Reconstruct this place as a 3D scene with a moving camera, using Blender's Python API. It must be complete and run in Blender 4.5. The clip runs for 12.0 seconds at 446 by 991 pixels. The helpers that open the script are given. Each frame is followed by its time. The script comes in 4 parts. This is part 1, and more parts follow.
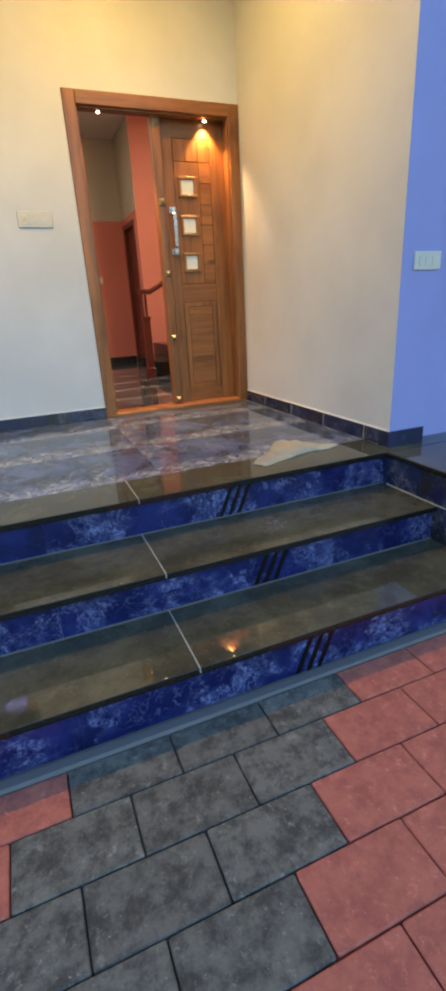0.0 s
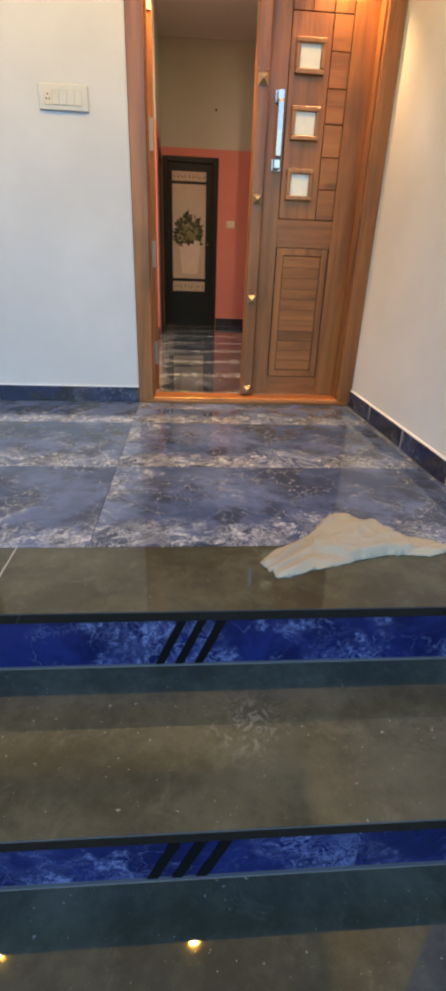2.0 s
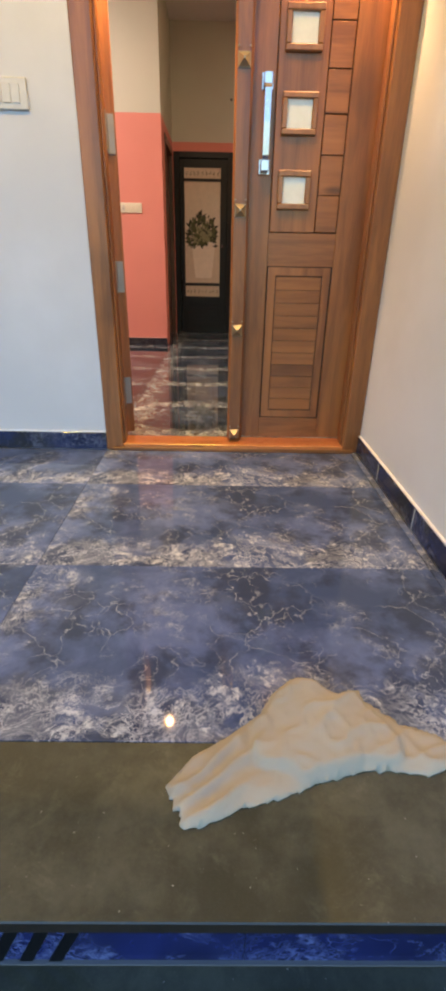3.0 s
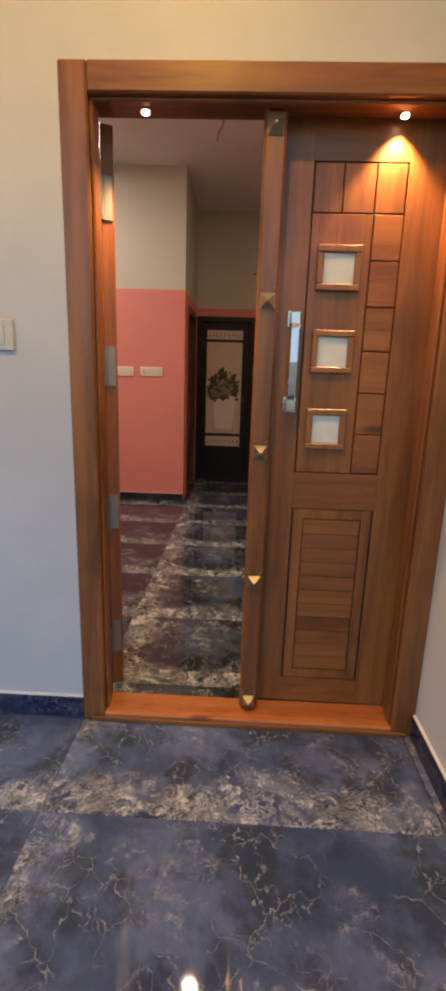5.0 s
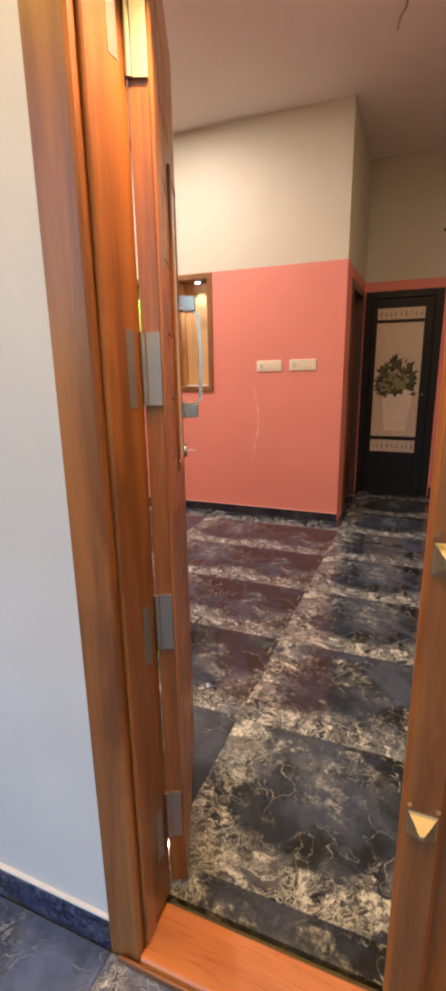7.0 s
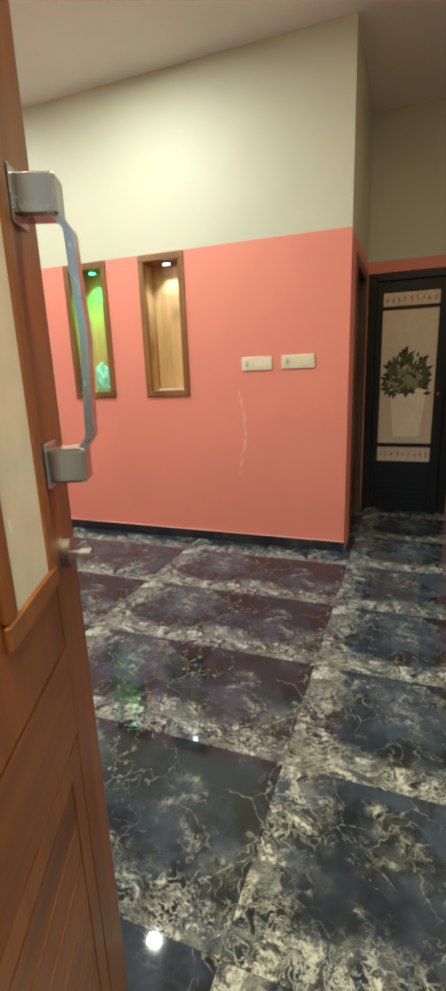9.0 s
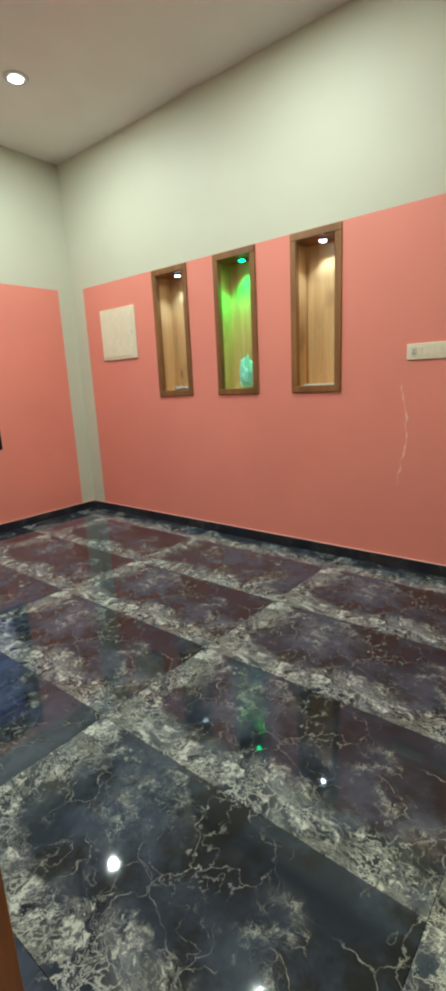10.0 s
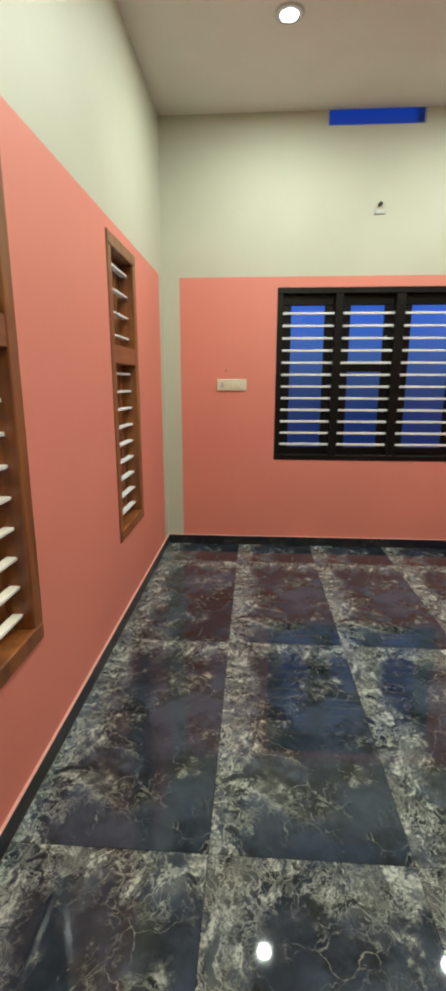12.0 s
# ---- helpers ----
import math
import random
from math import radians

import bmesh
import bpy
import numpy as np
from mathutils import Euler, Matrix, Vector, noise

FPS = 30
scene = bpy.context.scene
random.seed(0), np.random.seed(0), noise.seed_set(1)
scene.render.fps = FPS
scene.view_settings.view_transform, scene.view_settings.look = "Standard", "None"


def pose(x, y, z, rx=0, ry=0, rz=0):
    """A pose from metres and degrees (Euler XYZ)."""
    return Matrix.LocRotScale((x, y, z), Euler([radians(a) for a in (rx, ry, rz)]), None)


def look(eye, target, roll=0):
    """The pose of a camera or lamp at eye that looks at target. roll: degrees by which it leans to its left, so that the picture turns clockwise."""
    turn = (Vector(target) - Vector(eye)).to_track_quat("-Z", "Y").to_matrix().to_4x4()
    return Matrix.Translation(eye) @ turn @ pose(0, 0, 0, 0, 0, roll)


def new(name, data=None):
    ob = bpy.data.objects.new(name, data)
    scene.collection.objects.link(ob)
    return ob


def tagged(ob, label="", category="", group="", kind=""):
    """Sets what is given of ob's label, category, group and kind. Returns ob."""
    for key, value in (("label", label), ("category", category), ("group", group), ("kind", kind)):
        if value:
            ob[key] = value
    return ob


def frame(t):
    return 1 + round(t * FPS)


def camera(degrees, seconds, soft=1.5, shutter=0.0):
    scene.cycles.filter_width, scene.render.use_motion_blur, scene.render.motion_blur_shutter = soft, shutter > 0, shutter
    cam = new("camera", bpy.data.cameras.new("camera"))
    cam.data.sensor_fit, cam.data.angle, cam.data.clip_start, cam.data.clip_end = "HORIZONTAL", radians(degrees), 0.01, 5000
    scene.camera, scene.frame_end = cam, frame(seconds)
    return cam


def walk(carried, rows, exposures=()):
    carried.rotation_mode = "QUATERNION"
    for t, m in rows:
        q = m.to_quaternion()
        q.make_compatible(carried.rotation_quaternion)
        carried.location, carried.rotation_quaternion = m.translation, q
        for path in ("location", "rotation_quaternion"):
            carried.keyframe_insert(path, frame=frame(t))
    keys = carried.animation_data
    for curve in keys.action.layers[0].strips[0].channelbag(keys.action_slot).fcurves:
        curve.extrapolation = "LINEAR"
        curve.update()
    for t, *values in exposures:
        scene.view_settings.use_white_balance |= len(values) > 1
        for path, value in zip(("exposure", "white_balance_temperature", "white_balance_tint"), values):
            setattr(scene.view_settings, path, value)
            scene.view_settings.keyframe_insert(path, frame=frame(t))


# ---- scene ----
cam = camera(49.6, 12.0, 4.2)
PATH = [
    (0, (-0.565, -3.876, 0.764), (0.113, -2.139, 0.042), -3.3),
    (0.5, (-0.361, -3.639, 0.75), (0.286, -1.903, -0.006), 0.5),
    (1, (-0.099, -3.429, 0.727), (0.426, -1.675, -0.077), -0.3),
    (1.5, (0.133, -3.134, 0.722), (0.348, -1.326, -0.106), 1.5),
    (2, (0.266, -2.773, 0.695), (0.42, -0.964, -0.144), 2.1),
    (2.5, (0.37, -2.525, 0.702), (0.507, -0.715, -0.137), 1.5),
    (3, (0.547, -2.245, 0.835), (0.569, -0.442, -0.031), 1.1),
    (3.5, (0.56, -2.028, 0.923), (0.537, -0.148, 0.242), 2.4),
    (5.3, (0.557, -1.458, 1.288), (0.477, 0.486, 0.826), 1.6),
    (5.5, (0.535, -1.37, 1.284), (0.446, 0.574, 0.82), 1.5),
    (6, (0.479, -1.123, 1.304), (0.368, 0.815, 0.823), 1.1),
    (6.5, (0.554, -0.874, 1.294), (0.061, 1.002, 0.808), -0.3),
    (6.6, (0.575, -0.831, 1.301), (-0.012, 1.018, 0.813), -0.3),
    (8.3, (0.457, -0.109, 1.286), (-0.391, 1.629, 0.772), -1.4),
    (8.5, (0.43, -0.046, 1.28), (-0.376, 1.712, 0.77), -1.7),
    (9, (0.337, 0.122, 1.294), (-0.364, 1.927, 0.792), -2.2),
    (9.5, (0.281, 0.282, 1.274), (-0.476, 2.066, 0.781), -2.4),
    (10, (0.22, 0.531, 1.213), (-1.024, 2.029, 0.755), -2.8),
    (10.5, (0.18, 0.691, 1.286), (-1.458, 1.724, 0.788), -2.2),
    (11, (0.043, 0.77, 1.287), (-1.813, 1.312, 0.775), -0.7),
    (11.5, (-0.035, 0.859, 1.302), (-1.976, 0.927, 0.822), -0.6),
    (12, (-0.056, 0.97, 1.34), (-1.999, 0.847, 0.884), 0.1),
]
EXPOSURES = [
    (0.0, -0.10, 7150, 25), (0.5, -0.02, 7150, 26), (1.5, 0.0, 7050, 28), (2.5, 0.08, 6850, 28), (3.7, -0.02, 6800, 30), (5.3, -0.76, 6850, 37), (6.0, -0.34, 6900, 39), (6.6, -0.11, 6900, 36),
    (8.3, 0.05, 6800, 14), (9.0, 0.0, 5850, 0), (9.5, 0.0, 5450, -3), (10.0, -0.32, 5420, -4), (10.5, -0.42, 5400, -5), (12.0, -0.45, 5700, -2),
]
walk(cam, [(t, look(eye, target, roll)) for t, eye, target, roll in PATH], EXPOSURES)
# ---- world and large lights ----
world = bpy.data.worlds.new("dusk")
scene.world = world
world.use_nodes = True
wt = world.node_tree
sky = wt.nodes.new("ShaderNodeTexSky")
sky.sky_type = "NISHITA"
sky.sun_disc = False
sky.sun_elevation = radians(4.0)
sky.sun_rotation = radians(15.0)
dusk = wt.nodes.new("ShaderNodeMix")
dusk.data_type = "RGBA"
dusk.blend_type = "MULTIPLY"
dusk.inputs["Factor"].default_value = 1.0
dusk.inputs["B"].default_value = (0.51, 0.75, 1.0, 1.0)
wt.links.new(sky.outputs["Color"], dusk.inputs["A"])
wt.links.new(dusk.outputs["Result"], wt.nodes["Background"].inputs["Color"])
wt.nodes["Background"].inputs["Strength"].default_value = 1.22

sun = new("sun", bpy.data.lights.new("sun", "SUN"))
sun.data.energy, sun.data.angle, sun.data.color = 0.2, radians(40), (1.0, 0.9, 0.8)
sun.matrix_world = look((1.6, 6, 0.6), (0, 0, 0))

CEIL, PORCH_CEIL, FLOOR = 3.206, 3.0, -0.015
# the sixth, over the stair, is an unseen extra that brightens the passage
DOWNLIGHTS = [(-3.08, 1.12), (-3.08, 2.60), (-1.38, 2.60), (-1.38, 1.12), (0.33, 1.10), (2.03, 1.90)]
PORCH_LIGHTS = [(0.33, -0.95), (-1.05, -0.95)]
LINTEL_SPOTS = [0.235, 1.0]
POWER_ROOM, POWER_PORCH, POWER_LINTEL, POWER_NICHE = 32.0, 36.0, 60.0, 7.0


def lamp(name, kind, at, energy, color, size=0.1, aim=None, spot=90, blend=0.5):
    data = bpy.data.lights.new(name, kind)
    data.energy, data.color = energy, color
    if kind == "AREA":
        data.shape, data.size = "DISK", size
    else:
        data.shadow_soft_size = size
    if kind == "SPOT":
        data.spot_size, data.spot_blend = radians(spot), blend
    ob = new(name, data)
    ob.matrix_world = look(at, aim or (at[0], at[1] + 1e-4, at[2] - 1))
    return ob


for x, y in DOWNLIGHTS[:4]:
    lamp("room_lamp", "AREA", (x, y, CEIL - 0.02), POWER_ROOM, (1.0, 0.95, 0.80), 0.075)
lamp("entry_lamp", "AREA", (*DOWNLIGHTS[4], CEIL - 0.02), POWER_ROOM * 0.6, (1.0, 0.82, 0.52), 0.075)
# added out of view to lift the passage and stair walls
lamp("unseen_fill_lamp", "AREA", (*DOWNLIGHTS[5], CEIL - 0.02), POWER_ROOM * 1.1, (1.0, 0.82, 0.52), 0.075)
for (x, y), share in zip(PORCH_LIGHTS, (1.0, 0.75)):
    lamp("porch_lamp", "AREA", (x, y, PORCH_CEIL - 0.03), POWER_PORCH * share, (1.0, 0.62, 0.075), 0.05)
for x in LINTEL_SPOTS:
    lamp("lintel_lamp", "SPOT", (x, 0.092, 2.030), POWER_LINTEL, (1.0, 0.60, 0.22), 0.010, (x, 0.094, 1.0), 95, 0.7)

# ---- materials ----


class Nodes:
    """A short way to write a material's nodes."""

    def __init__(self, name):
        self.mat = bpy.data.materials.new(name)
        self.mat.use_nodes = True
        self.tree = self.mat.node_tree
        self.bsdf = self.tree.nodes["Principled BSDF"]

    def node(self, kind, **inputs):
        n = self.tree.nodes.new("ShaderNode" + kind)
        for key, value in inputs.items():
            self.set(n.inputs[key.replace("_", " ")], value)
        return n

    def set(self, socket, value):
        if isinstance(value, bpy.types.NodeSocket):
            self.tree.links.new(value, socket)
        elif isinstance(value, tuple) and len(value) == 3 and socket.type == "RGBA":
            socket.default_value = (*value, 1.0)
        else:
            socket.default_value = value

    def math(self, op, a, b=0.0, clamp=False):
        n = self.tree.nodes.new("ShaderNodeMath")
        n.operation, n.use_clamp = op, clamp
        self.set(n.inputs[0], a)
        self.set(n.inputs[1], b)
        return n.outputs[0]

    def mix(self, factor, a, b):
        n = self.tree.nodes.new("ShaderNodeMix")
        n.data_type = "RGBA"
        self.set(n.inputs["Factor"], factor)
        self.set(n.inputs["A"], a)
        self.set(n.inputs["B"], b)
        return n.outputs["Result"]

    def ramp(self, value, low, high):
        n = self.tree.nodes.new("ShaderNodeMapRange")
        n.interpolation_type = "SMOOTHSTEP"
        self.set(n.inputs["Value"], value)
        n.inputs["From Min"].default_value, n.inputs["From Max"].default_value = low, high
        return n.outputs["Result"]

    def coords(self, scale=(1, 1, 1), shift=None):
        n = self.tree.nodes.new("ShaderNodeMapping")
        self.tree.links.new(self.node("TexCoord").outputs["Object"], n.inputs["Vector"])
        n.inputs["Scale"].default_value = scale
        if shift is not None:
            self.set(n.inputs["Location"], shift)
        return n.outputs["Vector"]

    def noise(self, vector, scale, detail=4.0, rough=0.55, distort=0.0):
        n = self.node("TexNoise", Vector=vector, Scale=scale, Detail=detail, Roughness=rough, Distortion=distort)
        return n.outputs["Fac"]

    def random(self):
        return self.node("ObjectInfo").outputs["Random"]

    def bump(self, height, strength, distance=0.01):
        n = self.node("Bump", Height=height, Strength=strength, Distance=distance)
        self.set(self.bsdf.inputs["Normal"], n.outputs["Normal"])

    def out(self, color=None, rough=0.5, metal=0.0, **more):
        if color is not None:
            self.set(self.bsdf.inputs["Base Color"], color)
        self.set(self.bsdf.inputs["Roughness"], rough)
        self.set(self.bsdf.inputs["Metallic"], metal)
        for key, value in more.items():
            self.set(self.bsdf.inputs[key.replace("_", " ")], value)
        return self.mat


def paint(name, color, worn=0.06, rough=0.6):
    n = Nodes(name)
    v = n.coords()
    big, fine = n.noise(v, 1.3, 5), n.noise(v, 160, 3)
    dark = tuple(c * (1 - worn * 2.2) for c in color)
    n.bump(n.math("ADD", fine, n.math("MULTIPLY", n.noise(v, 9, 3), 2.0)), 0.10, 0.003)
    return n.out(n.mix(n.ramp(big, 0.35, 0.7), dark, color), n.math("ADD", n.math("MULTIPLY", big, 0.2), rough - 0.1))


def wood(name, light, dark, along="z", rough=0.38, coat=0.15):
    n = Nodes(name)
    shift = n.node("CombineXYZ", X=n.math("MULTIPLY", n.random(), 7.0), Y=n.math("MULTIPLY", n.random(), 3.0), Z=n.math("MULTIPLY", n.random(), 11.0)).outputs[0]
    s = {"z": (14, 14, 1.0), "x": (1.0, 14, 14), "y": (14, 1.0, 14)}[along]
    v = n.coords(s, shift)
    grain = n.noise(v, 1.6, 6, 0.6, 0.6)
    fibre = n.noise(n.coords(tuple(c * 6 for c in s), shift), 2.2, 3)
    knot = n.noise(n.coords(tuple(0.12 * c if c > 2 else 1.2 for c in s), shift), 2.0, 2)
    tone = n.math("ADD", n.math("MULTIPLY", grain, 0.75), n.math("MULTIPLY", fibre, 0.25))
    color = n.mix(n.ramp(tone, 0.30, 0.70), dark, light)
    color = n.mix(n.math("MULTIPLY", n.ramp(knot, 0.56, 0.74), 0.62), color, tuple(c * 0.45 for c in dark))
    streak = n.noise(n.coords(tuple(c * 0.5 if c > 2 else c * 0.4 for c in s), shift), 1.3, 3)
    color = n.mix(n.math("MULTIPLY", n.ramp(streak, 0.46, 0.66), 0.45), color, tuple(c * 1.35 for c in light))
    color = n.mix(n.math("MULTIPLY", n.random(), 0.12), color, dark)
    eye = n.node("TexVoronoi", Vector=n.coords(tuple(0.42 * c if c > 2 else 2.1 for c in s), shift), Scale=1.0)
    spot = n.math("MULTIPLY", n.math("SUBTRACT", 1.0, n.ramp(n.math("ADD", eye.outputs["Distance"], n.math("MULTIPLY", grain, 0.06)), 0.05, 0.17)), n.ramp(eye.outputs["Color"], 0.60, 0.64))
    color = n.mix(n.math("MULTIPLY", spot, 0.8), color, tuple(c * 0.35 for c in dark))
    n.bump(tone, 0.12, 0.002)
    return n.out(color, n.math("ADD", n.math("MULTIPLY", fibre, 0.2), rough - 0.1), 0.0, Coat_Weight=coat, Coat_Roughness=0.2)


def marble(name, base, base2, vein, heavy=0.0, size=(1.2, 0.6), rough=0.06, scale=1.0, amount=1.0, cloud=0.35, shade=(0.02, 0.02, 0.02)):
    """Polished vitrified tile: mottled ground, thin veins, and flecked bands along two edges of each tile."""
    n = Nodes(name)
    r = n.math("FLOOR", n.math("MULTIPLY", n.random(), 2.0))
    shift = n.node("CombineXYZ", X=n.math("MULTIPLY", r, 31.0), Y=n.math("MULTIPLY", r, 17.0), Z=n.math("MULTIPLY", r, 9.0)).outputs[0]
    v = n.coords((scale, scale, scale), shift)
    warp = n.node("TexNoise", Vector=v, Scale=2.5, Detail=3.0)
    mixv = n.node("VectorMath")
    mixv.operation = "MULTIPLY_ADD"
    n.set(mixv.inputs[0], warp.outputs["Color"])
    mixv.inputs[1].default_value = (0.35, 0.35, 0.35)
    n.set(mixv.inputs[2], v)
    w = mixv.outputs[0]
    ground = n.mix(n.ramp(n.noise(w, 3.0, 5, 0.6), 0.35, 0.65), base, base2)
    ground = n.mix(n.math("MULTIPLY", n.ramp(n.noise(v, 3.4, 5, 0.62), 0.46, 0.60), 0.85), ground, shade)

    def cracks(at, wide, vector):
        cells = n.node("TexVoronoi", Vector=vector, Scale=at)
        cells.feature = "DISTANCE_TO_EDGE"
        return n.math("SUBTRACT", 1.0, n.ramp(cells.outputs["Distance"], 0.0, wide))

    def ridge(vector, at, wide, detail=4.0, harsh=0.6):
        return n.math("SUBTRACT", 1.0, n.ramp(n.math("ABSOLUTE", n.math("SUBTRACT", n.noise(vector, at, detail, harsh), 0.5)), 0.0, wide))

    fine = n.node("TexNoise", Vector=v, Scale=14.0, Detail=4.0)
    jag = n.node("VectorMath")
    jag.operation = "MULTIPLY_ADD"
    n.set(jag.inputs[0], fine.outputs["Color"])
    jag.inputs[1].default_value = (0.10, 0.10, 0.10)
    n.set(jag.inputs[2], w)
    j = jag.outputs[0]
    broken = n.ramp(n.noise(v, 21, 5, 0.7), 0.40, 0.58)
    lines = n.math("MAXIMUM", cracks(4.6, 0.014, j), n.math("MULTIPLY", ridge(j, 3.4, 0.010, 4.0, 0.6), 0.7))
    thin = n.math("MULTIPLY", lines, n.math("MULTIPLY", n.ramp(n.noise(v, 3.4, 3), 0.43, 0.56), n.math("ADD", n.math("MULTIPLY", broken, 0.85), 0.15)))
    net = n.math("MAXIMUM", ridge(j, 8.5, 0.020, 6.0, 0.68), n.math("MULTIPLY", n.math("MAXIMUM", ridge(j, 17.0, 0.024, 4.0), cracks(11.0, 0.035, j)), 0.7))
    net = n.math("MULTIPLY", net, n.math("ADD", n.math("MULTIPLY", n.ramp(n.noise(v, 8, 4, 0.65), 0.42, 0.60), 0.70), 0.30))
    pores = n.ramp(n.noise(v, 48, 4, 0.65), 0.41, 0.52)
    clots = n.math("MULTIPLY", n.ramp(n.noise(j, 11.0, 7, 0.74), 0.515, 0.61), n.math("ADD", n.math("MULTIPLY", pores, 0.75), 0.25))
    if heavy:
        sep = n.node("SeparateXYZ", Vector=n.coords())
        wob = n.math("MULTIPLY", n.math("SUBTRACT", n.noise(v, 4.0, 6, 0.65), 0.5), 0.50)
        low_y = n.ramp(n.math("ADD", n.math("ADD", sep.outputs[1], size[1] / 2), wob), 0.22, 0.02)
        low_x = n.ramp(n.math("ADD", n.math("ADD", sep.outputs[0], size[0] / 2), wob), 0.24, 0.02)
        band = n.math("MAXIMUM", low_y, n.math("MULTIPLY", low_x, heavy))
        spread = n.math("ADD", band, n.math("MULTIPLY", n.ramp(n.noise(v, 3.1, 4), 0.46, 0.66), cloud * 0.75))
    else:
        spread = n.ramp(n.noise(v, 2.6, 4, 0.6), 0.42, 0.60)
    ragged = n.ramp(n.math("ADD", spread, n.math("MULTIPLY", n.math("SUBTRACT", n.noise(v, 13, 5, 0.7), 0.5), 1.5)), 0.20, 0.80)
    rich = n.math("MULTIPLY", n.math("MAXIMUM", net, clots), ragged, True)
    f = n.math("MULTIPLY", n.math("MAXIMUM", n.math("MULTIPLY", thin, 0.55), rich), amount, True)
    milk = n.math("MULTIPLY", n.math("MULTIPLY", spread, n.ramp(n.noise(w, 7, 4, 0.6), 0.42, 0.66)), 0.16 * amount, True)
    ground = n.mix(milk, ground, vein)
    color = n.mix(f, ground, n.mix(n.noise(v, 14, 3), vein, tuple(c * 0.66 for c in vein)))
    return n.out(color, n.math("ADD", n.math("MULTIPLY", n.noise(v, 6, 4), 0.04), rough), 0.0, Specular_IOR_Level=0.36)


def plain(name, color, rough=0.5, metal=0.0, **more):
    n = Nodes(name)
    v = n.coords()
    fac = n.noise(v, 24, 4)
    n.bump(n.noise(v, 220, 2), 0.05, 0.001)
    return n.out(n.mix(fac, tuple(c * 0.86 for c in color), tuple(min(1, c * 1.1) for c in color)), n.math("ADD", n.math("MULTIPLY", fac, 0.12), rough - 0.06), metal, **more)


def glow(name, color, strength):
    n = Nodes(name)
    return n.out(color, 0.4, 0.0, Emission_Color=color, Emission_Strength=strength)


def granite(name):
    """Polished black granite; upper faces dusty and wiped, and coloured lighter for the light reflected there."""
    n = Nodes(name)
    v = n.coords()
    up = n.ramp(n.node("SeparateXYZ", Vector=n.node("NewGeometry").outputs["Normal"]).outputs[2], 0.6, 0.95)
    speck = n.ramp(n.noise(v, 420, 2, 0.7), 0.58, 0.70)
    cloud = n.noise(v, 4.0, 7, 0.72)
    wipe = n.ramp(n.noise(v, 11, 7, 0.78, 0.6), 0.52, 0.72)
    # fronts near black, upper faces lighter: reflected wall light put into the colour
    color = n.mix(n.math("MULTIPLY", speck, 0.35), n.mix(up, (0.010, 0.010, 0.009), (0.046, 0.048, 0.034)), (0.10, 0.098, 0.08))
    dust_and_light = n.math("ADD", n.math("MULTIPLY", n.ramp(cloud, 0.35, 0.72), 0.38), n.math("MULTIPLY", wipe, 0.22))
    dust_and_light = n.math("MULTIPLY", dust_and_light, up, True)
    color = n.mix(dust_and_light, color, (0.18, 0.185, 0.135))
    place = n.node("NewGeometry").outputs["Position"]
    away = n.node("VectorMath", Vector=place)
    away.operation = "DISTANCE"
    away.inputs[1].default_value = (0.40, -2.05, -0.183)
    near = n.math("SUBTRACT", 1.0, n.ramp(away.outputs["Value"], 0.01, 0.12))
    splash = n.math("MULTIPLY", n.ramp(n.noise(place, 34, 5, 0.7, 1.5), 0.48, 0.62), n.math("MULTIPLY", near, 0.45))
    color = n.mix(splash, color, (0.30, 0.30, 0.28))
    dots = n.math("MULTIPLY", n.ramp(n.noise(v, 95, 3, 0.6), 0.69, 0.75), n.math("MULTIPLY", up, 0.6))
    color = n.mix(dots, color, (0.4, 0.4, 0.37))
    return n.out(color, n.math("ADD", n.math("MULTIPLY", dust_and_light, 0.06), 0.02), 0.0, Specular_IOR_Level=0.5)


def paver_stone(name, color, dark):
    n = Nodes(name)
    r = n.math("MULTIPLY", n.random(), 40.0)
    v = n.coords((1, 1, 1), n.node("CombineXYZ", X=r, Y=r).outputs[0])
    mott = n.noise(v, 13, 7, 0.74)
    grit = n.noise(v, 150, 3, 0.7)
    scuff = n.ramp(n.noise(v, 24, 8, 0.8), 0.54, 0.68)
    c = n.mix(n.ramp(mott, 0.36, 0.62), dark, color)
    c = n.mix(n.math("MULTIPLY", scuff, 0.75), c, tuple(x * 1.6 + 0.06 for x in color))
    c = n.mix(n.math("MULTIPLY", n.ramp(grit, 0.6, 0.75), 0.35), c, tuple(x * 1.9 for x in color))
    c = n.mix(n.math("MULTIPLY", n.random(), 0.25), c, dark)
    c = n.mix(n.math("MULTIPLY", n.ramp(n.noise(v, 70, 4, 0.7), 0.62, 0.71), 0.6), c, (0.42, 0.41, 0.38))
    n.bump(n.math("ADD", grit, n.math("MULTIPLY", mott, 2.5)), 0.55, 0.004)
    return n.out(c, 0.75)


M_CREAM = paint("cream paint", (0.555, 0.55, 0.44), 0.03)
M_PORCH = paint("porch off-white paint", (0.57, 0.60, 0.66))
M_PINK = paint("salmon paint", (0.72, 0.245, 0.185), 0.03)
M_LAVENDER = paint("lavender paint", (0.26, 0.30, 0.66), 0.04)
M_CEIL = paint("ceiling paint", (0.82, 0.80, 0.77), 0.03)
M_TEAK = wood("teak", (0.300, 0.113, 0.031), (0.135, 0.044, 0.012))
M_NICHEFRAME = wood("golden teak", (0.25, 0.115, 0.034), (0.15, 0.062, 0.017))
M_TEAKX = wood("teak across", (0.300, 0.113, 0.031), (0.150, 0.049, 0.013), "x")
M_TEAKY = wood("teak light", (0.30, 0.130, 0.042), (0.18, 0.070, 0.022))
